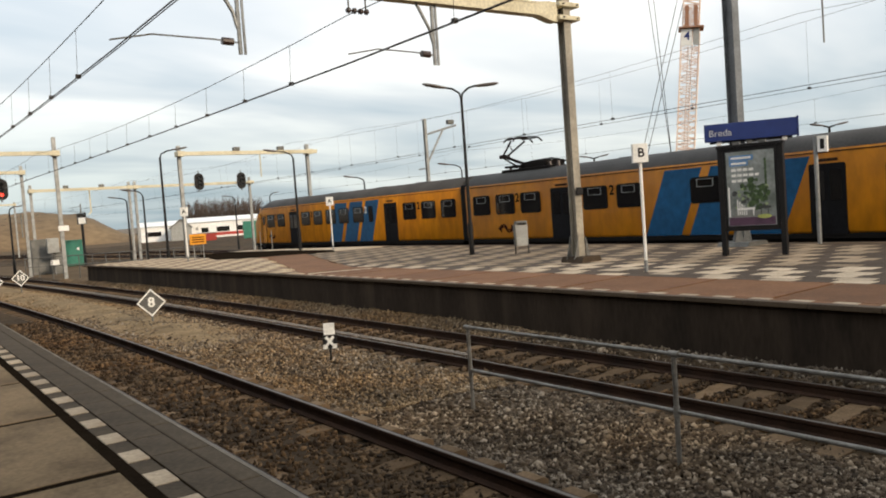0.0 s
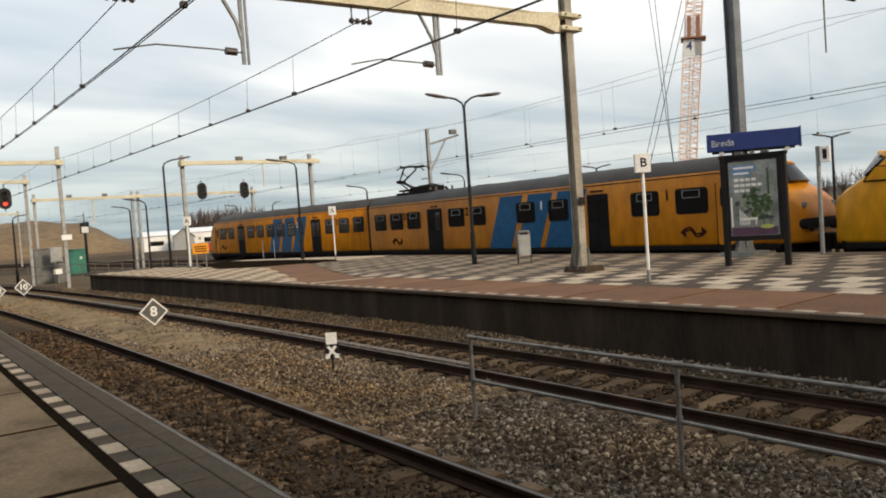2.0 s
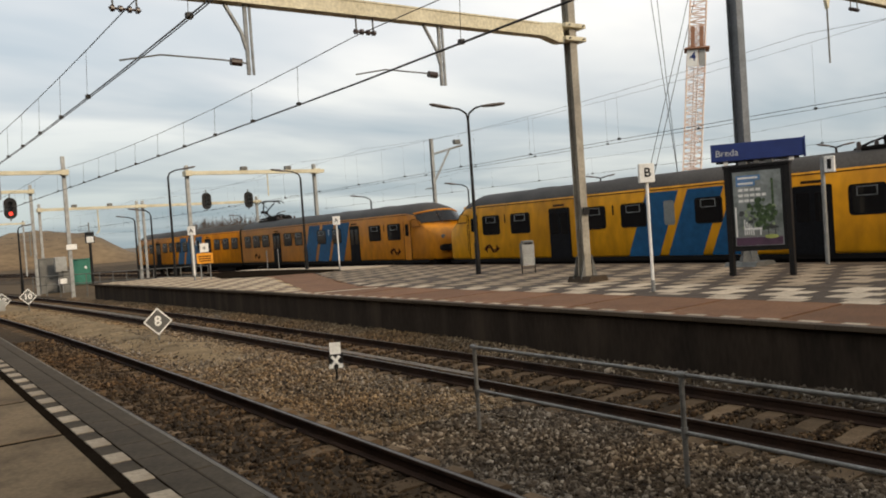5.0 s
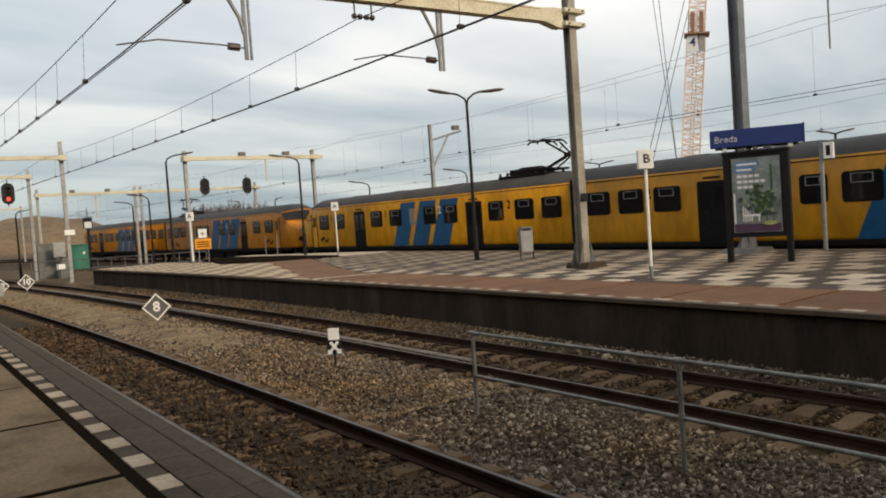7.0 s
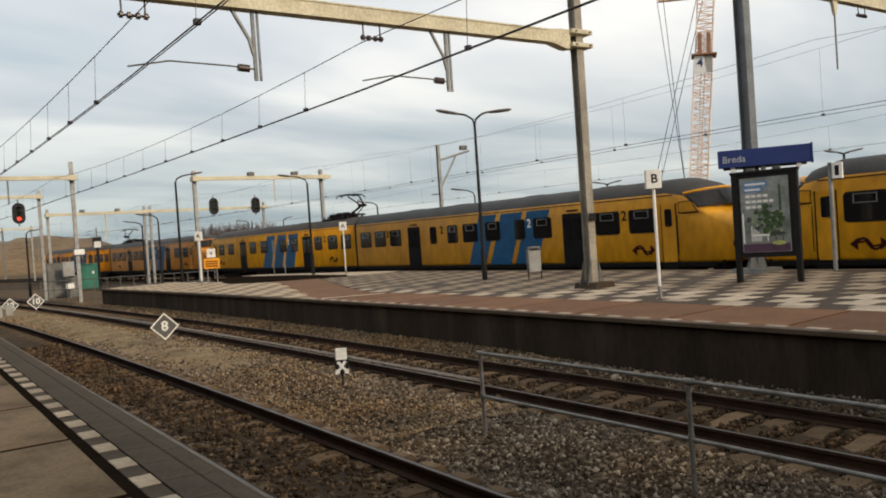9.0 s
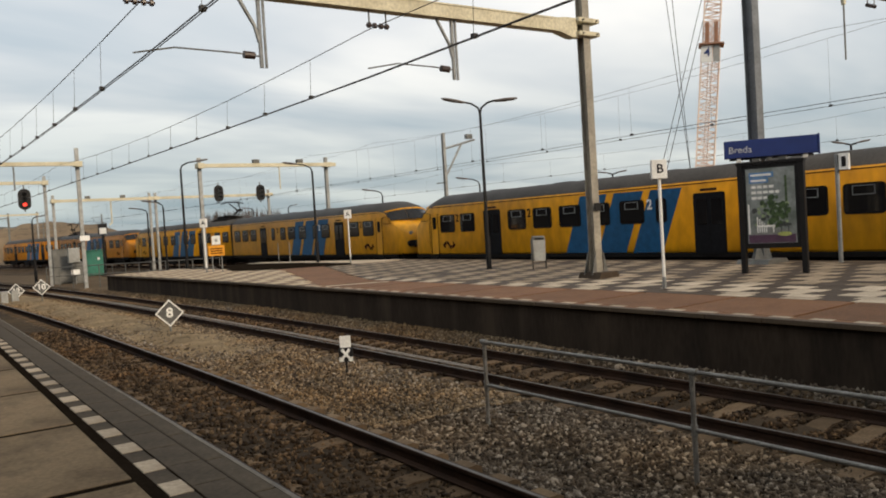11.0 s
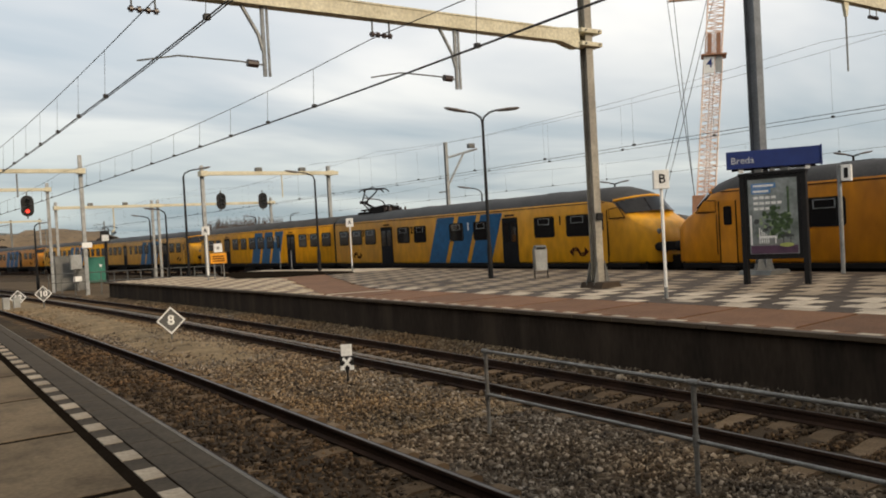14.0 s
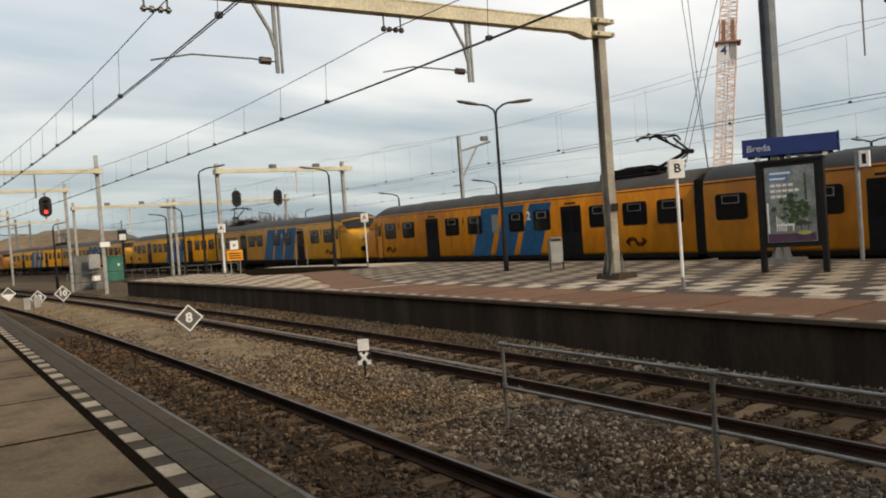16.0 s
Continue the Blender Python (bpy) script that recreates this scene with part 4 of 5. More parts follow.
# the first and last units take a darker, more orange yellow
for unit in (0, 3):
    for ob, _, _ in CARS[2 * unit:2 * unit + 2]:
        for ch in ob.children_recursive:
            for slot in ch.material_slots:
                if slot.material == M_YELLOW:
                    slot.link = "OBJECT"
                    slot.material = M_YELLOW_ORANGE


def car_pose(s, turned):
    x0, y0, _ = line3(s - 8.4)
    x1, y1, _ = line3(s + 8.4)
    a = math.degrees(math.atan2(-(x1 - x0), y1 - y0))
    return pose((x0 + x1) / 2, (y0 + y1) / 2, 0, 0, 0, a + (180 if turned else 0))


def motions():
    for ob, back, turned in CARS:
        walk(ob, [(t, car_pose(h - back, turned)) for t, h in HEAD])


# ---------- overhead line ----------
def h_post(bm, x, y, z0, z1, w=0.24, d=0.24, t=0.02):
    """A rolled H column."""
    h, q = w / 2, d / 2
    prism(bm, [(x - h, y - q), (x + h, y - q), (x + h, y - q + t), (x + t / 2, y - q + t), (x + t / 2, y + q - t), (x + h, y + q - t), (x + h, y + q),
               (x - h, y + q), (x - h, y + q - t), (x - t / 2, y + q - t), (x - t / 2, y - q + t), (x - h, y - q + t)], "z", z0, z1)
    return bm


def v_insulator(par, x, y, z):
    """Two suspension rods under the beam with a row of brown insulators between them."""
    for dx in (-0.21, 0.21):
        hold = part("wire_hanger", B_rods([((x + dx, y, z), (x + dx, y, z - 0.30))], 0.018), M_GALV_DARK, par)
    bm = B()
    rod(bm, (x - 0.28, y, z - 0.31), (x + 0.28, y, z - 0.31), 0.025)
    for k in (-0.22, -0.08, 0.08, 0.22):
        rod(bm, (x + k - 0.03, y, z - 0.31), (x + k + 0.03, y, z - 0.31), 0.062, None, 10)
    part("insulator", bm, M_INSUL, hold)


def B_rods(pairs, r, n=6):
    bm = B()
    for p, q in pairs:
        rod(bm, p, q, r, None, n)
    return bm


def drop_arm(par, x, y, zb, wire_x, side=-1, z_wire=5.80):
    """Hanging tube with a slanted strut and a registration arm that holds the contact wire."""
    part("drop_tube", B_rods([((x, y, zb), (x, y, 5.80))], 0.045, 8), M_GALV, par)
    part("drop_tube", B_rods([((x + 0.10, y, zb), (x + 0.10, y, 5.80))], 0.03, 8), M_GALV, par)
    part("drop_strut", tube(B(), [(x - 0.42, y, zb), (x - 0.10, y, 6.62), (x - 0.02, y, 6.3)], 0.038), M_GALV, par)
    arm = part("registration_arm", tube(B(), [(x, y, 6.02), (x - 0.5, y, 6.06), (wire_x + 0.6, y, 6.08), (wire_x - 0.15, y, 5.93)], 0.016, 6), M_GALV_DARK, par)
    part("arm_insulator", rod(B(), (x - 0.36, y, 6.04), (x - 0.14, y, 6.03), 0.075, None, 10), M_INSUL, arm)


# gantry over the near tracks
M_BEAMPOST = mat("stained_post_paint", (0.34, 0.31, 0.25), (0.20, 0.18, 0.15), rough=0.6, scale=1.5, fine=12, bump=0.04)
GY = 15.05
g = thing("catenary_gantry", pose(0, 0, 0), "steel portal with cream box beam over the near tracks", "gantry", "catenary gantries")
part("post", h_post(B(), 15.06, GY, PLAT, 10.2, 0.24, 0.24), M_BEAMPOST, g, "grey galvanised H post")
bm = B()
prism(bm, [(-2.5, 7.17), (14.1, 7.17), (14.55, 7.05), (14.72, 7.05), (14.72, 7.54), (14.4, 7.54), (14.0, 7.50), (-2.5, 7.50)], "y", GY - 0.13, GY + 0.13)
part("beam", bm, M_BEAM, g, "cream painted box beam")
bm = B()
box(bm, 0, 14.0, GY - 0.15, GY - 0.125, 7.17, 7.205)
box(bm, 0, 14.0, GY - 0.15, GY - 0.125, 7.465, 7.50)
part("beam_flange", bm, M_BEAM, g)
for z in (7.10, 7.44):
    part("clamp", box(B(), 14.70, 15.42, GY - 0.24, GY + 0.22, z, z + 0.11, 0.01), M_BEAM, g)
for z in (7.13, 7.47):
    for x in (14.82, 15.30):
        part("bolt", rod(B(), (x, GY - 0.30, z + 0.02), (x, GY + 0.28, z + 0.02), 0.02), M_GALV_DARK, g)
bm = B()
prism(bm, [(14.72, PLAT), (15.46, PLAT), (15.38, PLAT + 0.15), (14.80, PLAT + 0.15)], "y", GY - 0.44, GY + 0.34)
part("footing", bm, M_WALL, g, "weathered concrete footing")
for sx in (-1, 1):
    for yy in (-0.14, 0.14):
        part("gusset", prism(B(), [(15.06 + sx * 0.13, PLAT + 0.09), (15.06 + sx * 0.30, PLAT + 0.09), (15.06 + sx * 0.13, PLAT + 0.70)], "y", GY + yy - 0.012, GY + yy + 0.012), M_GALV_DARK, g)
part("number_plate", box(B(), 14.95, 15.17, GY - 0.19, GY - 0.165, 2.60, 2.80), M_BLACK, g)
v_insulator(g, 3.92, GY, 7.17)
v_insulator(g, 8.90, GY, 7.17)
drop_arm(g, 6.19, GY, 7.17, 3.9)
drop_arm(g, 10.86, GY, 7.17, 8.75)

# mast on the platform that carries the beam over the far tracks
g2 = thing("catenary_gantry", pose(0, 0, 0), "grey steel mast with beam over the far tracks", "gantry", "catenary gantries")
part("post", h_post(B(), 20.0, 13.5, PLAT, 10.4, 0.30, 0.32), mat("mast_grey", (0.19, 0.20, 0.21), (0.13, 0.138, 0.145), rough=0.5, metal=0.3, scale=2, fine=16, bump=0.03), g2)
part("footing", prism(B(), [(19.5, PLAT), (20.5, PLAT), (20.4, PLAT + 0.12), (19.6, PLAT + 0.12)], "y", 13.0, 14.0), M_GALV_DARK, g2)
part("base_flare", rod(B(), (20.0, 13.5, PLAT + 0.1), (20.0, 13.5, PLAT + 0.5), 0.34, 0.2, 4), M_GALV_DARK, g2)
part("beam", box(B(), 20.2, 36.0, 13.4, 13.65, 9.0, 9.35), M_BEAM, g2)
part("drop_tube", B_rods([((24.85, 13.5, 9.0), (24.85, 13.5, 6.85))], 0.03), M_GALV_DARK, g2)
part("drop_bracket", prism(B(), [(24.70, 9.0), (25.0, 9.0), (24.88, 8.55), (24.82, 8.55)], "y", 13.45, 13.55), M_BEAM, g2)
v_insulator(g2, 26.5, 13.5, 9.0)


def wire_run(label, xs, pts_c, pts_m, droppers, q=1.0):
    """Contact wire, messenger wire and droppers; points are (x, y, z)."""
    w = thing("overhead_line", pose(0, 0, 0), label, "overhead wire", "overhead wires")
    part("contact_wire", tube(B(), pts_c, 0.013 * q, 5), M_WIRE, w)
    part("contact_wire", tube(B(), [(x + 0.05, y, z) for x, y, z in pts_c], 0.010 * q, 5), M_WIRE, w)
    part("messenger_wire", tube(B(), pts_m, 0.010 * q, 5), M_WIRE, w)
    for lo, hi in droppers:
        d = part("dropper", tube(B(), [lo, hi], 0.006 * q, 4), M_WIRE, w)
        part("clip", box(B(), lo[0] - 0.03, lo[0] + 0.06, lo[1] - 0.05, lo[1] + 0.05, lo[2] - 0.02, lo[2] + 0.06), M_WIRE, d)
    return w


def near_wires(xc, label, sag=0.55):
    pc, pm, dr = [], [], []
    sup = [-30.0, 15.05, 50.0, 90.0, 130.0]
    for y0, y1 in zip(sup, sup[1:]):
        for k in range(12):
            y = y0 + (y1 - y0) * k / 12
            u = (y - y0) / (y1 - y0)
            up = min(1.0, max(0.0, (y - 15.05) / 35))
            pc.append((xc + 0.5 * bend(y), y, 5.75 + 0.22 * up))
            pm.append((xc + 0.5 * bend(y) + 0.05, y, 6.76 - sag * u * (1 - u) + 0.45 * up))
            if k:
                dr.append((pc[-1], pm[-1]))
    return wire_run(label, xc, pc, pm, dr)


near_wires(3.8, "black contact and messenger wires with droppers above the near track")
near_wires(8.62, "black contact and messenger wires with droppers above the second track", 1.25)


def far_wires(off, zc, zm, label):
    pc, pm, dr = [], [], []
    sup = [-58, -22, 13.5, 49.5, 85, 120, 155, 190]
    for y0, y1 in zip(sup, sup[1:]):
        for k in range(14):
            s = y0 + (y1 - y0) * k / 14
            x, y, a = line3(s)
            u = k / 14
            pc.append((x + off, y, zc))
            pm.append((x + off, y, zm - 2.3 * u * (1 - u)))
            if k % 2:
                dr.append((pc[-1], pm[-1]))
    return wire_run(label, 0, pc, pm, dr, 0.62)


far_wires(0.0, 5.45, 7.65, "black overhead wires above the train")
far_wires(4.9, 5.92, 8.52, "black overhead wires above the track beyond the train")
far_wires(14.4, 5.35, 6.9, "thin overhead wires above a distant siding")


# ---------- far gantries ----------
def portal(x0, x1, y, zb, posts, label, top=0.9, beam=0.22, base=GROUND_Z):
    p = thing("catenary_gantry", pose(0, 0, 0), label, "gantry", "catenary gantries")
    part("beam", box(B(), x0, x1, y - 0.13, y + 0.13, zb - beam / 2, zb + beam / 2), M_BEAM, p, "cream painted beam")
    for x in posts:
        part("post", h_post(B(), x, y + 0.35, base, zb + top, 0.20, 0.20, 0.016), M_GALV, p)
        part("clamp", box(B(), x - 0.2, x + 0.2, y - 0.16, y + 0.5, zb - 0.15, zb + 0.15), M_BEAM, p)
    return p


pB = portal(15.0, 23.9, 47.0, 6.80, (15.1, 23.4), "portal with cream beam beyond the platform end", 0.5)
for x in (18.5, 21.4):
    part("floodlight", box(B(), x - 0.2, x + 0.2, 46.85, 47.15, 6.91, 7.15, 0.03), M_GALV_DARK, pB)
part("drop_tube", B_rods([((20.0, 47, 6.7), (20.0, 47, 5.3))], 0.04), M_BEAM, pB)
pA = portal(-6, 9.05, 50.0, 7.25, (8.95,), "portal with cream beam over the near tracks", 0.95)
part("drop_tube", B_rods([((5.6, 50, 7.1), (5.6, 50, 5.8)), ((1.5, 50, 7.1), (1.5, 50, 5.8))], 0.05), M_GALV, pA)
part("name_plate", box(B(), 8.75, 9.3, 50.1, 50.17, 2.8, 3.1), M_WHITE, pA)
pC = portal(10.6, 29.8, 72.0, 6.30, (10.8, 18.5, 19.0, 29.5), "signal gantry with cream beam across the tracks", 0.5)
for x in (13.4, 16.2):
    part("floodlight", box(B(), x - 0.2, x + 0.2, 71.85, 72.15, 6.41, 6.65, 0.03), M_GALV_DARK, pC)
pD = portal(-8, 9.4, 64.5, 7.28, (9.2,), "portal that carries the red signal", 0.5)
part("drop_tube", B_rods([((15.2, 72, 6.2), (15.2, 72, 4.3)), ((15.2, 72, 4.35), (15.0, 72, 4.15))], 0.06), M_BEAM, pC)
pE = portal(4, 16.6, 124.0, 7.3, (7.0, 16.4), "distant portal over the tracks", 0.4)
pF = portal(-12, 8.3, 98.0, 7.2, (8.1,), "distant portal over the near tracks", 0.6)


def signal_head(x, y, z, lit, label):
    s = thing("railway_signal", pose(x, y, z), label, "railway signal", "railway signals")
    part("target_board", prism(B(), rounded(-0.42, 0.42, -0.75, 0.75, 0.40, 6), "y", -0.04, 0.04), M_BLACK, s)
    for k, zz in enumerate((0.34, -0.02, -0.38)):
        lens = part("lens", rod(B(), (0, -0.04, zz), (0, -0.10, zz), 0.13, None, 14), M_REDLAMP if lit and k == 2 else M_GLASS, s)
        part("hood", prism(B(), [(-0.17, zz), (-0.17, zz + 0.1), (-0.08, zz + 0.19), (0.08, zz + 0.19), (0.17, zz + 0.1), (0.17, zz), (0.14, zz + 0.1), (0, zz + 0.16), (-0.14, zz + 0.1)], "y", -0.35, -0.04), M_BLACK, lens)
    part("bracket", B_rods([((0, 0.1, -0.9), (0, 0.1, 1.0))], 0.05), M_GALV_DARK, s)
    return s


signal_head(7.75, 64.2, 6.1, True, "black railway signal showing red, hung below a cream beam")
signal_head(24.5, 71.7, 6.52, False, "unlit black signal head on the cream beam")
signal_head(28.5, 71.7, 6.48, False, "unlit black signal head on the cream beam")

# single mast with bracket beyond the train
mst = thing("catenary_mast", pose(26.0, 37.5, GROUND_Z), "grey mast with a sloping bracket beyond the train", "mast", "catenary masts")
part("post", h_post(B(), 0, 0, 0, 8.1, 0.17, 0.17), M_GALV, mst)
part("bracket", B_rods([((0, 0, 7.2), (2.2, 0, 7.75)), ((0.1, 0, 5.7), (1.25, 0, 7.5))], 0.06, 8), M_GALV, mst)
part("arm", B_rods([((0, 0, 5.3), (-0.6, 0, 5.25))], 0.03), M_GALV_DARK, mst)
part("floodlight", box(B(), 1.6, 2.0, -0.12, 0.12, 7.8, 8.05), M_GALV_DARK, mst)
for x, y, h in ((27.5, 195, 9.5), (50, 250, 12), (16.5, 160, 9.5), (33, 240, 10), (12.5, 140, 9)):
    m2 = thing("catenary_mast", pose(x, y, GROUND_Z), "distant grey catenary mast with cross arms", "mast", "catenary masts")
    part("post", h_post(B(), 0, 0, 0, h, 0.3, 0.3), M_GALV_DARK, m2)
    part("arm", B_rods([((-3.0, 0, h - 2.2), (1.2, 0, h - 2.6)), ((-3.0, 0, h - 1.2), (0, 0, h - 0.8))], 0.08), M_GALV_DARK, m2)


# ---------- lamps ----------
def lamp_post(x, y, z0, top, heads, label, r=0.055, rise=0.40, size=1.0):
    """Tapered post; each head is (dx, dy) outwards."""
    l = thing("street_lamp", pose(x, y, z0), label, "lamp post", "platform lamps")
    h = top - z0
    bm = rod(B(), (0, 0, 0), (0, 0, 1.1), r * 1.6, r * 1.6, 12)
    part("base_sleeve", bm, M_BLACK, l)
    part("pole", rod(B(), (0, 0, 1.1), (0, 0, h - rise + 0.05), r * 1.15, r * 0.8, 12), M_BLACK, l)
    for dx, dy, *lift in heads:
        arm = part("arm", tube(B(), [(0, 0, h - rise), (dx * 0.05, dy * 0.05, h - 0.45 * rise), (dx * 0.25, dy * 0.25, h - 0.05 * rise), (dx * 0.5, dy * 0.5, h + 0.12 * rise)], r * 0.62), M_BLACK, l)
        e = Vector((dx, dy, 0)).normalized()
        a = math.degrees(math.atan2(e.y, e.x))
        bm = B()
        rs = [(u * size, w * size) for u, w in ((0.0, 0.05), (0.12, 0.11), (0.42, 0.15), (0.72, 0.13), (0.85, 0.05))]
        rings = [[bm.verts.new((u, w * math.cos(q * math.tau / 10), (0.05 if math.sin(q * math.tau / 10) > 0 else 0.07) * (w / 0.15) * math.sin(q * math.tau / 10))) for q in range(10)] for u, w in rs]
        for u, v in zip(rings, rings[1:]):
            for q in range(10):
                bm.faces.new((u[q], u[(q + 1) % 10], v[(q + 1) % 10], v[q]))
        bm.faces.new(rings[0])
        bm.faces.new(rings[-1][::-1])
        part("lamp_head", bm, M_LAMPGREY, arm, at=pose(dx * 0.42, dy * 0.42, h + 0.03, 0, -(lift[0] if lift else 9), a), smooth=True)
    return l


lamp_post(16.7, 21.78, PLAT, 6.55, ((-0.92, 0.62, 13), (0.86, -0.62, 3)), "black double-armed lamp post on the platform")
lamp_post(13.6, 46.0, 0.0, 6.9, ((1.6, -0.4),), "black single-armed lamp post at the platform end", 0.07)
lamp_post(18.5, 39.1, PLAT, 6.1, ((-1.55, 0.6),), "black single-armed lamp post on the platform tongue", 0.06)
lamp_post(18.9, 75.0, GROUND_Z, 5.5, ((-1.7, 0.3),), "dark single-armed lamp post by the track", 0.08)
lamp_post(9.6, 76.0, GROUND_Z, 5.2, ((0.8, 0.1),), "dark single-armed lamp post by the track", 0.08)
lamp_post(13.7, 50.5, GROUND_Z, 4.9, ((-1.0, 0.4),), "dark single-armed lamp post by the track", 0.06)
lamp_post(27.5, 26.1, GROUND_Z, 4.35, ((-0.34, 0.22), (0.34, -0.22)), "black double-armed lamp post beyond the train", 0.05, 0.08, 0.62)
lamp_post(30.0, 39.6, GROUND_Z, 5.15, ((-1.3, 0.8),), "dark single-armed lamp post beyond the train")
lamp_post(27.5, 14.9, GROUND_Z, 4.40, ((-0.34, 0.22), (0.34, -0.22)), "black double-armed lamp post beyond the train", 0.05, 0.08, 0.62)
lamp_post(30.5, 52.5, GROUND_Z, 5.3, ((-1.6, 0.6),), "dark single-armed lamp post beyond the train", 0.07)
lamp_post(34.0, 88.0, GROUND_Z, 5.6, ((-1.3, 0.3),), "dark single-armed lamp post beyond the train", 0.08)
lamp_post(40.0, 92.0, GROUND_Z, 5.9, ((1.3, 0.3),), "dark single-armed lamp post beyond the train", 0.08)


# ---------- platform furniture ----------
def turn_to_eye(x, y):
    return -math.degrees(math.atan2(x, y))


def letter_post(x, y, z0, h, size, txt, label, depth=0.16):
    p = thing("letter_sign", pose(x, y, z0, 0, 0, -38), label, "sign", "platform letter signs")
    part("pole", rod(B(), (0, 0, 0), (0, 0, h - size + 0.05), 0.034, None, 10), M_WHITE if depth else M_GALV, p)
    part("foot", rod(B(), (0, 0, 0), (0, 0, 0.25), 0.042, None, 10), M_GALV, p)
    plate = part("sign_box", box(B(), -size * 0.4, size * 0.4, -depth / 2, depth / 2, h - size, h, 0.012), M_WHITE, p)
    words("letter", txt, size * 0.66, M_BLACK, plate, pose(0.01, -depth / 2 - 0.002, h - size / 2, 90, 0, 0), 0.005)
    words("letter", txt, size * 0.66, M_BLACK, plate, pose(0.01, depth / 2 + 0.002, h - size / 2, 90, 0, 180), 0.005)
    return p


letter_post(13.33, 11.34, PLAT, 2.72, 0.40, "B", "white box sign with letter B on a white pole")
letter_post(18.62, 35.6, PLAT + 0.01, 2.63, 0.43, "A", "white box sign with letter A on a white pole")
letter_post(12.2, 38.2, PLAT, 2.60, 0.42, "A", "white box sign with letter A on a white pole")
# the further one seen almost edge-on with a plain black bar
dsg = thing("letter_sign", pose(20.4, 11.45, PLAT, 0, 0, -70), "grey pole with small white box sign", "sign", "platform letter signs")
part("pole", rod(B(), (0, 0, 0), (0, 0, 2.85), 0.055, None, 10), M_GALV, dsg)
part("sign_box", box(B(), 0.06, 0.30, -0.11, 0.11, 2.42, 2.84, 0.01), M_WHITE, dsg)
part("bar", box(B(), 0.13, 0.23, -0.116, -0.108, 2.50, 2.76), M_BLACK, dsg)

# orange notice with white plate
onl = thing("notice_sign", pose(12.75, 38.2, PLAT, 0, 0, -22), "white plate above an orange notice on two thin legs", "sign")
part("leg", rod(B(), (-0.22, 0, 0), (-0.22, 0, 1.3), 0.025), M_GALV, onl)
part("leg", rod(B(), (0.22, 0, 0), (0.22, 0, 1.3), 0.025), M_GALV, onl)
part("orange_panel", box(B(), -0.38, 0.38, -0.03, 0.0, 0.78, 1.28, 0.01), M_ORANGE, onl)
part("white_plate", box(B(), -0.20, 0.20, -0.03, 0.0, 1.32, 1.75, 0.01), M_WHITE, onl)
for k in range(3):
    part("bar", box(B(), -0.28, 0.28, -0.036, -0.028, 0.88 + 0.11 * k, 0.93 + 0.11 * k), M_RED, onl)
part("bar", box(B(), -0.06, 0.06, -0.036, -0.028, 1.46, 1.60), M_GREYBOX, onl)

# waste bin
wb_ = thing("waste_bin", pose(17.26, 19.81, PLAT, 0, 0, -30), "light grey metal waste bin on two dark legs", "bin")
part("leg", box(B(), -0.23, -0.20, -0.03, 0.03, 0, 0.5), M_BLACK, wb_)
part("leg", box(B(), 0.20, 0.23, -0.03, 0.03, 0, 0.5), M_BLACK, wb_)
part("bin_body", prism(B(), [(-0.18, 0.26), (0.18, 0.26), (0.20, 0.95), (0.16, 1.02), (-0.16, 1.02), (-0.20, 0.95)], "y", -0.16, 0.16), M_GREYBOX, wb_)
part("bin_side", box(B(), -0.225, -0.205, -0.17, 0.17, 0.3, 0.98), M_GALV_DARK, wb_)
part("bin_hood", box(B(), -0.19, 0.19, -0.175, 0.175, 0.93, 1.07, 0.04), M_GALV_DARK, wb_)
part("bin_mouth", box(B(), -0.13, 0.13, -0.185, -0.17, 0.95, 1.01), M_BLACK, wb_)

# poster case; a is the left foot, b the right foot
pax, pay, pbx, pby = 16.95, 11.92, 17.38, 10.60
PW = math.hypot(pbx - pax, pby - pay)
pc_ = thing("poster_case", pose(pax, pay, PLAT, 0, 0, math.degrees(math.atan2(pby - pay, pbx - pax))), "black poster display case on two posts with a garden advertisement", "poster case")
for x in (0.0, PW):
    part("post", box(B(), x - 0.06, x + 0.06, -0.09, 0.09, 0, 2.62, 0.012), M_BLACK, pc_)
cas = part("case", box(B(), 0.06, PW - 0.06, -0.08, 0.08, 0.60, 2.60, 0.02), M_BLACK, pc_)
part("poster", box(B(), 0.14, PW - 0.14, -0.086, -0.081, 0.72, 2.50), mat("poster_paper", (0.29, 0.32, 0.32), (0.10, 0.12, 0.11), scale=2, fine=12, rough=0.4, bump=0), cas, "pale poster with garden picture")
part("cap", box(B(), -0.08, PW + 0.08, -0.11, 0.11, 2.60, 2.67, 0.01), M_BLACK, pc_)
for x in (0.35, 0.95):
    part("cap_lamp", box(B(), x - 0.05, x + 0.12, -0.06, 0.06, 2.67, 2.74), M_GALV_DARK, pc_)
M_PGREEN = mat("printed_foliage", (0.020, 0.042, 0.016), (0.075, 0.125, 0.05), scale=14, fine=40, rough=0.4, bump=0)
M_PBLUE = mat("printed_blue", (0.10, 0.25, 0.50), rough=0.4, bump=0)
M_PPURPLE = mat("printed_purple", (0.10, 0.05, 0.09), (0.07, 0.035, 0.065), scale=6, rough=0.4, bump=0)
M_PDARK = mat("printed_dark", (0.05, 0.055, 0.055), rough=0.4, bump=0)
def flat(name, x0, x1, z0, z1, m_, lift=0.0):
    part(name, box(B(), x0, x1, -0.0885 - lift, -0.0865 - lift, z0, z1), m_, cas)
flat("printed_band", 0.16, PW - 0.16, 0.73, 0.92, M_PPURPLE)
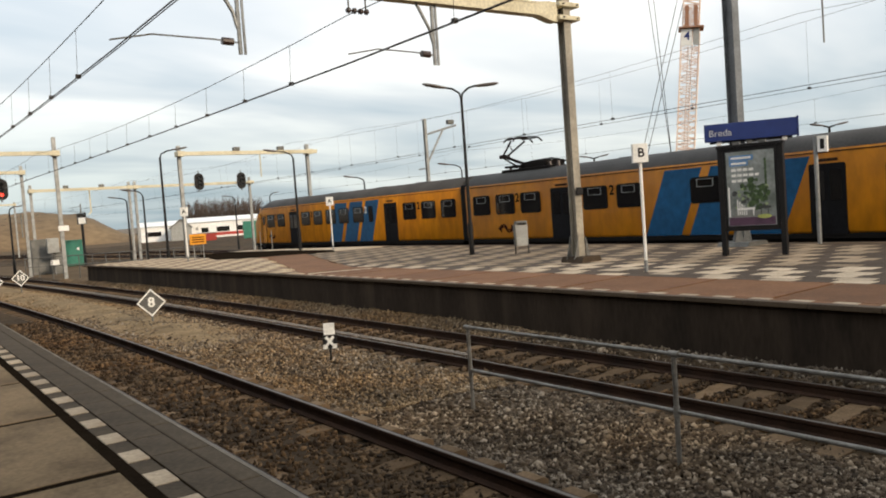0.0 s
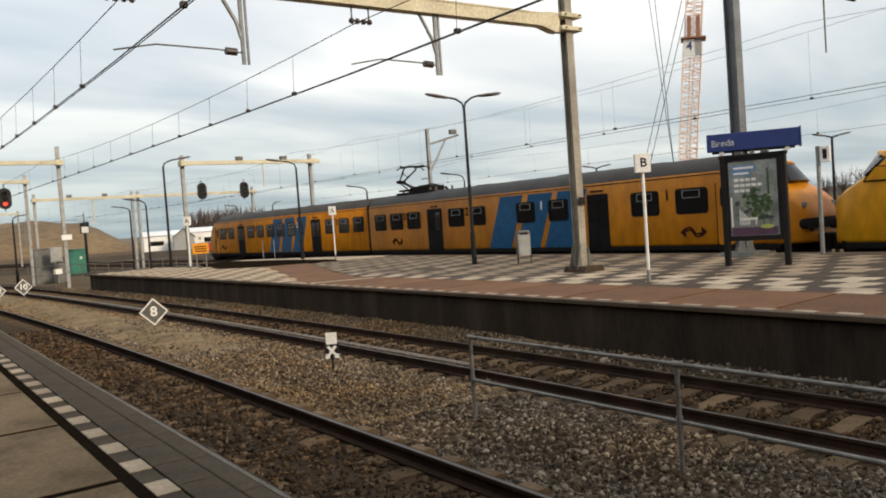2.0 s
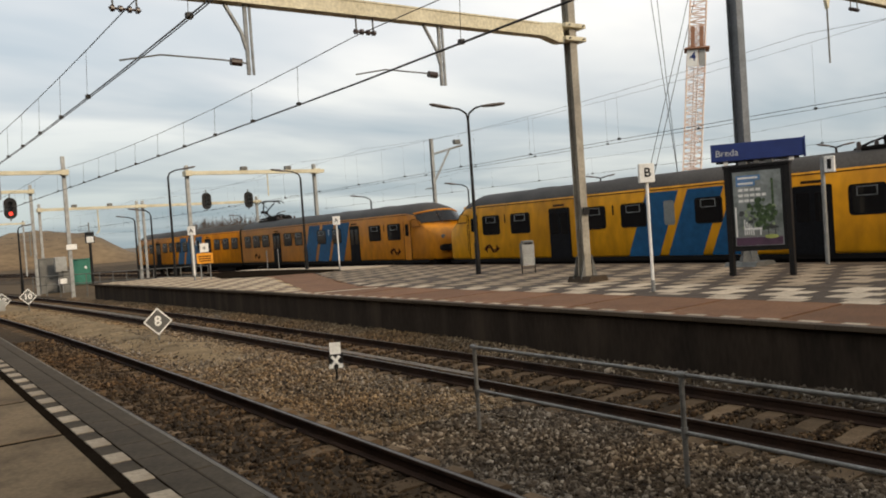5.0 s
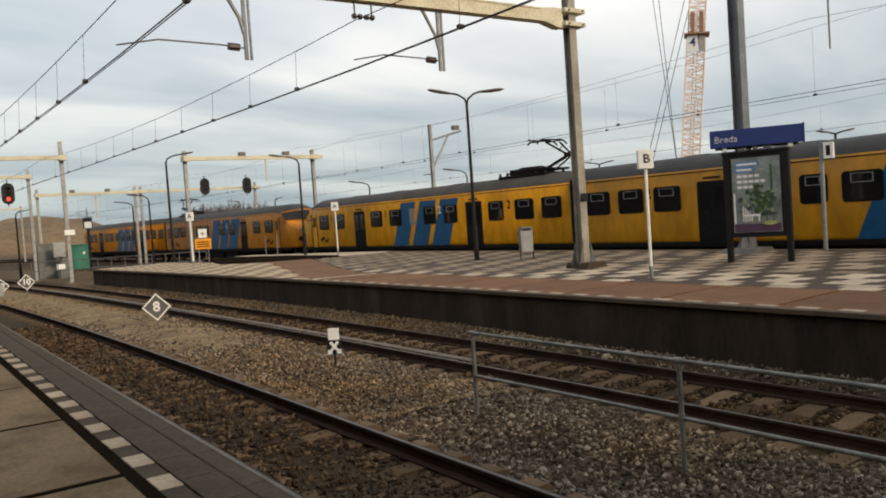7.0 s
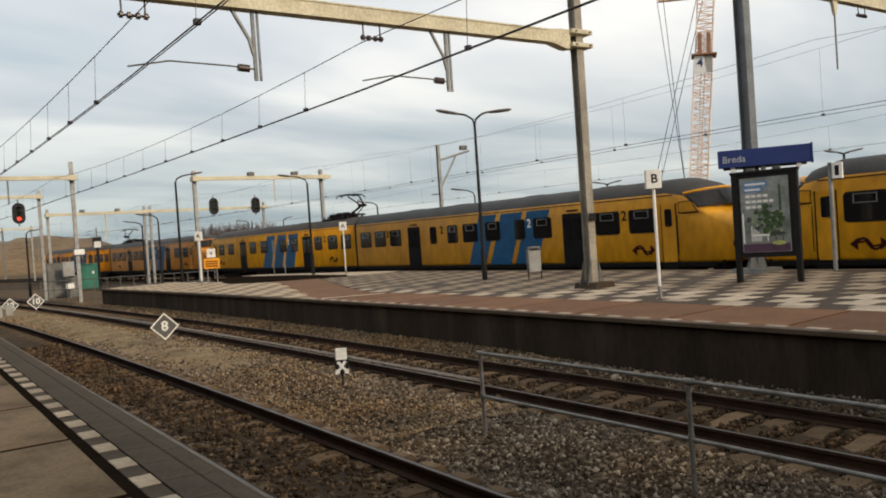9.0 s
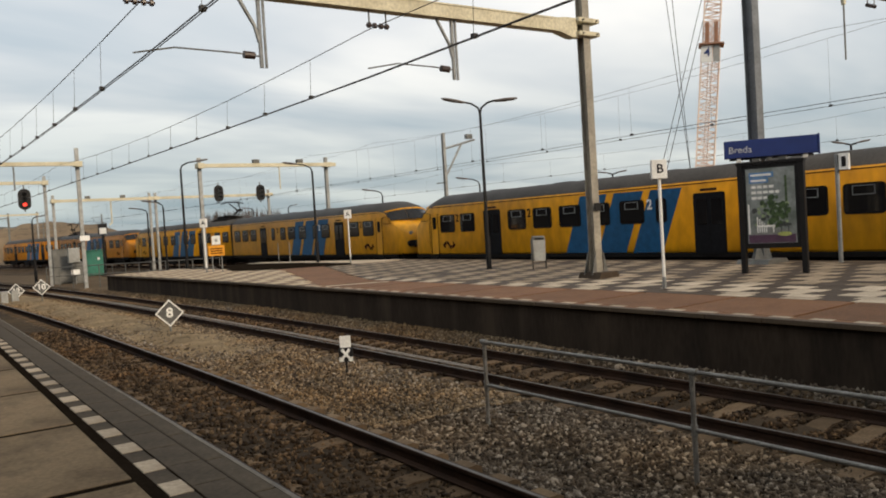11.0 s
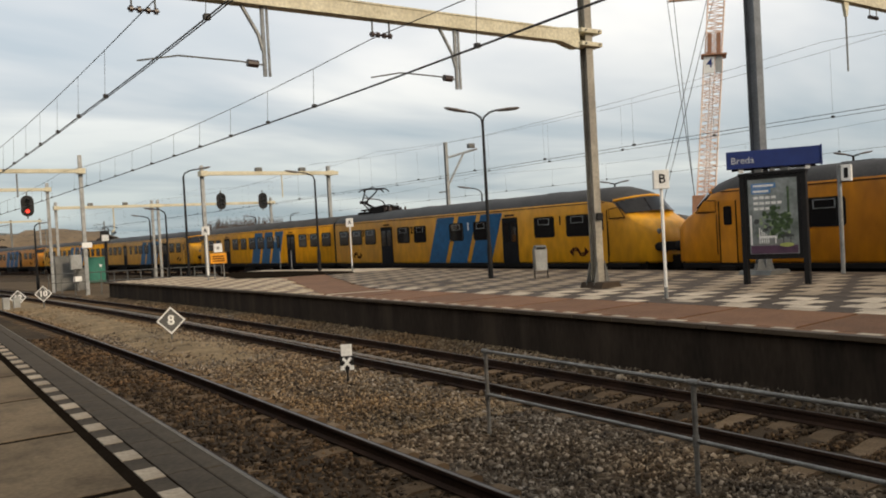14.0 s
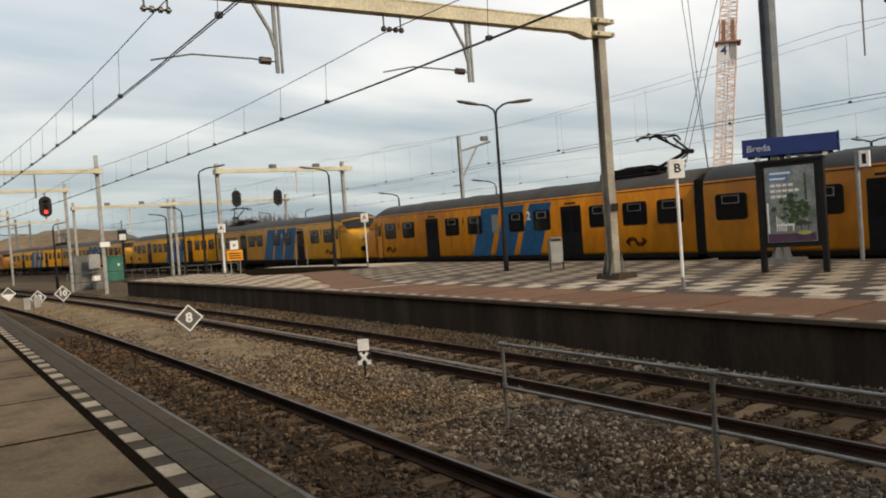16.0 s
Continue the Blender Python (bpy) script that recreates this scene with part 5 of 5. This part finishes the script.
# lines of print: two on blue, then pale bars of uneven length
for z0, w in ((2.30, 0.56), (2.17, 0.44)):
    flat("printed_panel", 0.22, 0.22 + w, z0 - 0.015, z0 + 0.105, M_PBLUE)
    flat("printed_bar", 0.26, 0.20 + w * 0.94, z0 + 0.02, z0 + 0.07, M_WHITE, 0.003)
for z0, w in ((2.03, 0.56), (1.90, 0.66), (1.77, 0.50)):
    x = 0.26
    while x < 0.22 + w:
        flat("printed_bar", x, min(x + 0.11, 0.24 + w), z0, z0 + 0.065, M_WHITE, 0.0)
        x += 0.135
flat("printed_margin", 0.16, 0.20, 0.94, 1.66, M_WHITE)
flat("printed_path", 0.30, 1.10, 0.93, 1.06, M_FROST)
M_PLIGHT = mat("printed_light_leaves", (0.20, 0.28, 0.14), (0.32, 0.38, 0.24), scale=16, fine=40, rough=0.4, bump=0)
rng = random.Random(8)
for k in range(30):
    cx, cz, r = rng.uniform(0.30, 1.10), rng.uniform(1.15, 1.72), rng.uniform(0.03, 0.07)
    part("printed_leaves", prism(B(), [(cx + r * (0.6 + 0.7 * rng.random()) * math.cos(q * math.tau / 8), cz + r * math.sin(q * math.tau / 8)) for q in range(8)], "y", -0.0884 - 0.00003 * k, -0.086), M_PLIGHT if k % 2 else M_PDARK, cas)
rng = random.Random(4)
for k in range(44):
    cx, cz, r = 0.80 + rng.gauss(0, 0.15), 1.46 + rng.gauss(0, 0.17), rng.uniform(0.035, 0.08)
    bm = B()
    prism(bm, [(cx + r * (0.7 + 0.5 * rng.random()) * math.cos(a * math.tau / 9), cz + r * math.sin(a * math.tau / 9)) for a in range(9)], "y", -0.0895 - 0.0001 * k, -0.086)
    part("printed_foliage", bm, M_PGREEN, cas)
flat("printed_trunk", 1.02, 1.07, 1.3, 2.3, M_PGREEN)
for k in range(5):
    flat("printed_chair", 0.36 + 0.05 * k, 0.385 + 0.05 * k, 0.98, 1.35 - 0.05 * k, M_WHITE, 0.003)
flat("printed_chair", 0.36, 0.78, 1.10, 1.15, M_WHITE, 0.0035)
flat("printed_chair", 0.72, 0.75, 0.97, 1.15, M_WHITE, 0.0035)
flat("printed_table", 0.86, 1.14, 1.12, 1.17, M_PDARK, 0.0035)
flat("printed_table", 0.90, 0.92, 0.97, 1.12, M_PDARK, 0.0035)
flat("printed_table", 1.06, 1.08, 0.97, 1.12, M_PDARK, 0.0035)
part("printed_badge", prism(B(), [(0.98 + 0.16 * math.cos(a * math.tau / 16), 0.93 + 0.05 * math.sin(a * math.tau / 16)) for a in range(16)], "y", -0.0925, -0.086), mat("printed_lime", (0.45, 0.50, 0.15), rough=0.4, bump=0), cas)

# station name board
ns_ = thing("station_sign", pose(19.98, 13.1, PLAT, 0, 0, -53), "long dark blue station name board with white lettering", "sign")
part("board", box(B(), -1.18, 1.22, -0.10, 0.10, 2.96, 3.45, 0.015), M_SIGNBLUE, ns_)
part("end_cap", box(B(), 1.22, 1.26, -0.12, 0.12, 2.93, 3.48, 0.01), M_SIGNBLUE, ns_)
words("lettering", "Breda", 0.26, M_LETTER, ns_, pose(-0.76, -0.106, 3.18, 90, 0, 0), 0.0)
for x in (-0.8, 0.0, 0.9):
    part("bracket", box(B(), x - 0.06, x + 0.06, -0.05, 0.28, 2.86, 2.96), M_WHITE if x else M_GALV_DARK, ns_)
part("lower_rail", box(B(), -1.05, 1.1, -0.03, 0.03, 2.90, 2.955), M_BLACK, ns_)

# white safety line across the change of paving
dl = solid("white_line", box(B(), -0.95, 0.95, -0.13, 0.13, 0, 0.006), M_WHITE_TILE, "white painted line across the brown paving", "marking", "structure", m=pose(11.35, 21.35, PLAT + 0.004, 0, 0, -22))

# ---------- between the tracks ----------
rl = thing("railing", pose(0, 0, 0), "galvanised tube railing between the two tracks", "railing")
RX = 6.07
M_RAILING = mat("weathered_galvanised_tube", (0.25, 0.24, 0.22), (0.15, 0.14, 0.125), rough=0.5, metal=0.4, scale=6, fine=40, bump=0.05)
posts = [8.12, 4.90, 1.68, -1.54]
for y in posts:
    part("post", rod(B(), (RX, y, -0.25), (RX, y, 0.97), 0.025, None, 12), M_RAILING, rl)
    part("joint", rod(B(), (RX, y - 0.06, 0.97), (RX, y + 0.05, 0.97), 0.032, None, 12), M_RAILING, rl)
    part("joint", rod(B(), (RX, y, 0.36), (RX, y, 0.47), 0.032, None, 12), M_RAILING, rl)
for z in (0.97, 0.42):
    part("rail_tube", rod(B(), (RX, posts[0] - 0.0, z), (RX, -4.0, z), 0.021, None, 12), M_RAILING, rl)


def diamond(x, y, size, txt, label, z=0.46):
    d = thing("speed_sign", pose(x, y, -0.12, 0, 0, turn_to_eye(x, y) * 0.8), label, "speed sign", "diamond speed signs")
    part("stake", rod(B(), (0, 0.02, -0.1), (0, 0.02, z), 0.03), M_GALV_DARK, d)
    h = size / 2
    part("board", prism(B(), [(0, z - h), (h, z), (0, z + h), (-h, z)], "y", -0.015, 0.015), M_BOARDGREY, d)
    bm = B()
    q = h * 0.86
    for a, b in (((0, -h), (h, 0)), ((h, 0), (0, h)), ((0, h), (-h, 0)), ((-h, 0), (0, -h))):
        k = q / h
        prism(bm, [a, b, (b[0] * k, b[1] * k), (a[0] * k, a[1] * k)], "y", -0.02, -0.0)
    part("border", bm, M_WHITE, d, at=pose(0, 0, z))
    if not txt:
        part("lower_half", prism(B(), [(0, z - h * 0.85), (h * 0.85, z), (-h * 0.85, z)], "y", -0.022, -0.01), M_WHITE, d)
    if txt:
        words("number", txt, size * 0.48, M_WHITE, d, pose(0, -0.020, z, 90, 0, 0), 0.012)
    return d


diamond(6.22, 23.05, 0.78, "8", "black diamond speed board with white border and figure 8", 0.58)
diamond(5.76, 44.0, 0.80, "10", "black diamond speed board with white border and figure 10", 0.71)
diamond(4.9, 46.5, 0.80, "12", "black diamond speed board with white border and figure 12", 0.50)
diamond(4.2, 55.0, 0.85, "", "white-edged diamond board beside the track", 0.50)
xs_ = thing("crossing_board", pose(6.55, 12.94, -0.12, 0, 0, -26), "white square plate above a white X on black", "track sign")
part("stake", rod(B(), (0, 0.03, -0.1), (0, 0.03, 0.5), 0.02), M_BLACK, xs_)
part("square_plate", box(B(), -0.10, 0.10, -0.012, 0.012, 0.50, 0.71, 0.006), M_WHITE, xs_)
part("back_plate", box(B(), -0.13, 0.13, -0.010, 0.010, 0.24, 0.495, 0.006), M_BLACK, xs_)
bm = B()
for sg in (-1, 1):
    prism(bm, [(sg * 0.125, 0.245), (sg * 0.035, 0.25), (sg * 0.050, 0.285), (-sg * 0.09, 0.45), (-sg * 0.05, 0.485), (sg * 0.080, 0.32), (sg * 0.118, 0.335)], "y", -0.018 - 0.002 * sg, -0.008)
part("cross", bm, M_WHITE, xs_)
wbx = thing("track_box", pose(4.55, 45.5, -0.15), "pair of small pale concrete posts beside the track", "track box")
for x in (-0.30, 0.18):
    part("post", box(B(), x - 0.16, x + 0.16, -0.15, 0.15, 0, 0.62, 0.03), M_GREYBOX, wbx)

lt = thing("litter", pose(10.1, 46.9, -0.10), "small crumpled white plastic litter beside the rail", "litter")
part("bag", rod(box(B(), -0.14, 0.10, -0.08, 0.08, 0, 0.13, 0.04), (0.08, 0, 0.05), (0.22, 0.03, 0.08), 0.06, 0.02, 7), M_WHITE, lt)

# ---------- beyond the platform end ----------
gc = thing("equipment_cabinet", pose(15.43, 82.2, GROUND_Z, 0, 0, -12), "green lineside equipment cabinet", "cabinet")
part("body", box(B(), -0.85, 0.85, -0.45, 0.45, 0.1, 2.42, 0.03), M_GREEN, gc)
part("roof", box(B(), -0.92, 0.92, -0.52, 0.52, 2.42, 2.52, 0.02), M_GREEN, gc)
part("door", box(B(), -0.75, 0.72, -0.475, -0.45, 0.25, 2.35, 0.008), M_GREEN, gc)
part("notice", box(B(), 0.36, 0.56, -0.485, -0.47, 1.55, 1.80), M_WHITE, gc)
for x, y, w, h, mm, lab in ((10.9, 70.5, 1.5, 2.75, M_GALV_DARK, "dark grey lineside cabinet"), (11.95, 69, 0.8, 1.7, M_GALV_DARK, "low dark grey lineside cabinet")):
    c_ = thing("equipment_cabinet", pose(x, y, GROUND_Z), lab, "cabinet", "lineside cabinets")
    part("body", box(B(), -w / 2, w / 2, -0.3, 0.3, 0, h, 0.02), mm, c_)
    part("door", box(B(), -w / 2 + 0.06, w / 2 - 0.06, -0.32, -0.3, 0.1, h - 0.1), mm, c_)
    part("roof", box(B(), -w / 2 - 0.06, w / 2 + 0.06, -0.36, 0.36, h, h + 0.07, 0.01), mm, c_)
rb = thing("relay_box", pose(11.45, 68.6, GROUND_Z), "pale grey relay box on a short post", "relay box", "lineside cabinets")
part("post", rod(B(), (0, 0, 0), (0, 0, 1.75), 0.05), M_GALV_DARK, rb)
part("body", box(B(), -0.42, 0.42, -0.2, 0.2, 1.7, 2.85, 0.03), M_GREYBOX, rb)
part("door", box(B(), -0.34, 0.34, -0.22, -0.2, 1.78, 2.77), M_GREYBOX, rb)
wp = thing("notice_sign", pose(11.4, 68.0, GROUND_Z), "small white plate on a stake", "sign")
part("stake", rod(B(), (0, 0, 0), (0, 0, 0.9), 0.03), M_GALV, wp)
part("plate", box(B(), -0.3, 0.3, -0.04, -0.01, 0.75, 1.15), M_WHITE, wp)
ts = thing("track_sign", pose(15.6, 78.0, GROUND_Z), "black post with a white square lamp panel", "sign")
part("post", rod(B(), (0, 0, 0), (0, 0, 3.9), 0.12, None, 10), M_BLACK, ts)
part("head", box(B(), -0.38, 0.38, -0.1, 0.1, 3.9, 4.9), M_BLACK, ts)
part("panel", box(B(), -0.30, 0.30, -0.13, -0.1, 3.95, 4.5), M_WHITE, ts)
# low fence along the approach
fn = thing("fence", pose(0, 0, 0), "low grey steel fence along the approach path", "fence")
for k in range(14):
    part("post", rod(B(), (8.5 + 0.75 * k, 62 - 0.6 * k, GROUND_Z), (8.5 + 0.75 * k, 62 - 0.6 * k, 1.15), 0.035, None, 6), M_GALV_DARK, fn)
for z in (0.5, 1.12):
    part("fence_rail", rod(B(), (8.5, 62, z), (8.5 + 0.75 * 13, 62 - 0.6 * 13, z), 0.03, None, 6), M_GALV_DARK, fn)
# flat dark sheet for a recess where the platform narrows; pale strip behind it
pb = thing("soil_bed", pose(0, 0, 0), "flat dark sheet laid in the platform paving in place of a dark recess", "soil bed")
part("dark_sheet", prism(B(), [(13.2, 37.4), (14.1, 35.4), (15.5, 34.8), (17.7, 33.7), (18.5, 35.4), (18.2, 40.7), (17.0, 45.9), (15.2, 45.9)], "z", PLAT - 0.30, PLAT + 0.006), M_JOINT, pb)
lw = thing("platform_strip", pose(0, 0, 0), "pale concrete strip along the back of the platform", "platform strip")
part("slab", prism(B(), [(18.505, 35.4), (17.9, 34.0), (20.9, 34.0), (19.4, 40.7), (18.1, 45.9), (17.005, 45.9), (18.205, 40.7)], "z", PLAT - 0.4, PLAT + 0.010), M_WHITE_TILE, lw)
for x, y in ((17.75, 42.6), (18.3, 42.3)):
    rp = thing("handrail_post", pose(x, y, PLAT + 0.01), "thin grey steel post on the platform strip", "post", "thin posts")
    part("pole", rod(B(), (0, 0, 0), (0, 0, 1.1), 0.025), M_GALV, rp)
    part("cap", rod(B(), (0, 0, 1.1), (0, 0, 1.13), 0.032), M_GALV, rp)

# sand heap
bm = B()
hv = {}
PROF = [(-60, 0), (-35, 5), (0, 7.5), (18, 8.6), (30, 10.2), (38, 10.6), (46, 9.9), (52, 9.4), (57, 6.6), (62, 3.2), (72, 0.4), (80, 0)]
for i in range(81):
    for j in range(13):
        x, v = -60 + 140 * i / 80, j / 12
        z = float(np.interp(x, [p[0] for p in PROF], [p[1] for p in PROF]))
        z *= math.sin(math.pi * v) ** 0.8 * (1 + 0.10 * noise.noise((x * 0.09, v * 5, 2)) + 0.09 * noise.noise((x * 0.3, v * 16, 5)))
        hv[i, j] = bm.verts.new((x, 235 + 60 * v, GROUND_Z - 0.05 + z))
for i in range(80):
    for j in range(12):
        bm.faces.new((hv[i, j], hv[i + 1, j], hv[i + 1, j + 1], hv[i, j + 1]))
solid("sand_hill", bm, M_SAND, "large heap of tan sand behind the tracks", "sand heap", smooth=True)

# white sheds
def shed(x0, x1, y, h, label, gable=None, band=None):
    s = thing("shed", pose(x0, y, GROUND_Z, 0, 0, -14), label, "shed", "sheds")
    w = x1 - x0
    part("wall", box(B(), 0, w, 0, 18, 0, h), M_FACADE, s)
    part("roof", prism(B(), [(-0.4, h), (18.4, h), (9, h + 1.2)], "x", -0.5, w + 0.5), M_FACADE, s)
    n = int(w / 5)
    for k in range(n):
        wn_ = part("window", box(B(), 1.5 + 5 * k, 4.5 + 5 * k, -0.06, 0.0, h * 0.35, h * 0.65), M_GLASS, s)
        part("window_frame", box(B(), 1.4 + 5 * k, 1.5 + 5 * k, -0.09, 0.0, h * 0.33, h * 0.67), M_GALV_DARK, wn_)
    if band:
        part("band", box(B(), 0, w, -0.1, 0.0, h * 0.12, h * 0.3), band, s)
    return s


shed(52, 60.5, 196, 3.6, "white industrial shed with pitched roof")
shed(62.5, 82, 193, 3.9, "long white industrial shed with a red band", None, mat("band_red", (0.45, 0.05, 0.04), bump=0))
gs = thing("shed", pose(56.0, 186, GROUND_Z, 0, 0, -16), "small grey shed with a steep gable", "shed", "sheds")
part("wall", prism(B(), [(0, 0), (4.6, 0), (4.6, 2.9), (2.3, 4.7), (0, 2.9)], "y", 0, 6), M_GREYBOX, gs)
part("roof", prism(B(), [(-0.3, 2.7), (2.3, 4.7), (4.9, 2.7), (4.9, 2.95), (2.3, 5.0), (-0.3, 2.95)], "y", -0.3, 6.3), M_GALV_DARK, gs)
grn = thing("container", pose(56.0, 142, GROUND_Z, 0, 0, -21), "green steel freight container beside the white sheds", "container")
part("body", box(B(), 0, 4.0, 0, 2.5, 0.1, 3.3, 0.05), M_GREEN, grn)
part("door", box(B(), 0.2, 1.2, -0.05, 0, 0.3, 3.1), M_GREEN, grn)
red = thing("container", pose(50.0, 150, GROUND_Z, 0, 0, -19), "low red steel skip in front of the sheds", "container")
part("body", box(B(), 0, 3.5, 0, 2.0, 0.1, 1.5, 0.05), mat("skip_red", (0.35, 0.04, 0.03), bump=0), red)
part("rim", box(B(), -0.1, 3.6, -0.1, 2.1, 1.5, 1.62), M_GALV_DARK, red)


# bare trees
def bare_tree(x, y, h, seed):
    r = random.Random(seed)
    t = thing("tree", pose(x, y, GROUND_Z), "bare winter tree with fine upright twigs", "tree", "bare trees")
    bm = B()
    rod(bm, (0, 0, 0), (0, 0, h * 0.45), h * 0.022, h * 0.014, 6)
    part("trunk", bm, M_TWIG, t)
    bm = B()
    for k in range(46):
        z = h * r.uniform(0.15, 0.5)
        a = r.uniform(0, math.tau)
        rr = r.uniform(0.05, 0.24) * h
        p = Vector((0, 0, z))
        q = Vector((rr * math.cos(a), rr * math.sin(a), z + h * r.uniform(0.2, 0.35)))
        e = q + Vector((r.gauss(0, 0.03) * h, r.gauss(0, 0.03) * h, h * r.uniform(0.1, 0.25)))
        rod(bm, p, q, h * 0.008, h * 0.005, 4)
        rod(bm, q, e, h * 0.005, h * 0.002, 3)
        for _ in range(2):
            e2 = q + Vector((r.gauss(0, 0.06) * h, r.gauss(0, 0.06) * h, h * r.uniform(0.08, 0.2)))
            rod(bm, q, e2, h * 0.004, h * 0.0015, 3)
    part("crown", bm, M_TWIG, t)


for k in range(15):
    a = radians(18.0 + 0.33 * k)
    d = 250 + 6 * (k % 3)
    bare_tree(d * math.sin(a), d * math.cos(a), 10.5 + 1.6 * ((k * 7) % 4) / 3, k)
for k in range(14):
    a = radians(55.5 + 1.1 * k)
    d = 135 + 7 * (k % 3)
    bare_tree(d * math.sin(a), d * math.cos(a), 5.2 + 1.5 * ((k * 5) % 4) / 3, 40 + k)


# ---------- crane ----------
cr = thing("lattice_crane", pose(95.0, 73.55, GROUND_Z, 0, 2.9, -52), "orange and white lattice crane with hoist cables", "crane")
for z0, z1, w in ((0, 12, 1.22), (12, 25, 1.22), (25, 34, 1.1)):
    bm = B()
    lean = lambda z: 0.045 * z
    cs = [(-w, -w), (w, -w), (w, w), (-w, w)]
    for cx, cy in cs:
        rod(bm, (cx + lean(z0), cy, z0), (cx + lean(z1), cy, z1), 0.12, None, 5)
    n = 16
    for k in range(n):
        za, zb = z0 + (z1 - z0) * k / n, z0 + (z1 - z0) * (k + 1) / n
        for (ax, ay), (bx, by) in zip(cs, cs[1:] + cs[:1]):
            if k % 2:
                ax, ay, bx, by = bx, by, ax, ay
            rod(bm, (ax + lean(za), ay, za), (bx + lean(zb), by, zb), 0.055, None, 4)
            rod(bm, (ax + lean(za), ay, za), (bx + lean(za), by, za), 0.05, None, 4)
    part("mast_section", bm, M_CRANE, cr)
M_CRUST = mat("crane_rust", (0.34, 0.17, 0.10), bump=0)
for x in (0.35, 1.55):
    part("hatch", box(B(), x, x + 0.55, -1.5, -1.36, 26.0, 28.8, 0.04), M_CRUST, cr)
part("platform", box(B(), -0.5, 2.9, -1.9, 1.5, 25.7, 25.9, 0.02), M_CRUST, cr)
bm = B()
for z0, z1 in ((0.5, 12.8), (12.9, 25.6)):
    for x in (-0.25, 0.25):
        rod(bm, (x + 0.045 * z0, -0.3, z0), (x + 0.045 * z1, -0.3, z1), 0.07, None, 4)
    for k in range(24):
        z = z0 + (z1 - z0) * k / 24
        rod(bm, (-0.25 + 0.045 * z, -0.3, z), (0.25 + 0.045 * z, -0.3, z), 0.04, None, 4)
part("ladder", bm, M_CRANE, cr)
part("machinery", box(B(), -1.6, 2.2, -1.9, 1.4, 2.6, 6.2, 0.1), M_CRUST, cr)
pl = part("number_plate", box(B(), -0.15, 1.30, -1.42, -1.34, 23.3, 25.6), M_WHITE, cr)
words("number", "4", 1.7, M_SIGNBLUE, pl, pose(0.65, -1.43, 24.6, 90, 0, 0), 0.03)
part("panel", box(B(), 1.45, 2.30, -1.42, -1.34, 23.3, 25.6), M_GREYBOX, cr)
bm = B()
for x0, x1 in ((-5.17, -0.91), (-4.29, -1.04), (0.41, -6.76), (1.31, -5.98)):
    rod(bm, (x0, -0.6, 34.4), (x1, -0.6, 3.5), 0.045, None, 4)
part("hoist_cable", bm, M_WIRE, cr)
part("jib", box(B(), -5, 2.3, -0.4, 0.4, 34, 34.8), M_CRANE, cr)

# a dim horizon of woods and roofs
bm = B()
rng = random.Random(9)
prev = None
for k in range(220):
    a = radians(-100 + 200 * k / 219)
    h = 5 + 4 * rng.random()
    x, y = 900 * math.sin(a), 900 * math.cos(a)
    col = (bm.verts.new((x, y, GROUND_Z - 0.2)), bm.verts.new((x, y, h)), bm.verts.new((x * 1.02, y * 1.02, h)), bm.verts.new((x * 1.02, y * 1.02, GROUND_Z - 0.2)))
    if prev:
        for q in range(3):
            bm.faces.new((prev[q], col[q], col[q + 1], prev[q + 1]))
    prev = col
solid("far_woods", bm, mat("far_woods", (0.16, 0.15, 0.145), (0.20, 0.19, 0.18), scale=0.02, fine=0.3, rough=1, bump=0), "hazy line of far woods and roofs", "woods", "stuff")

motions()
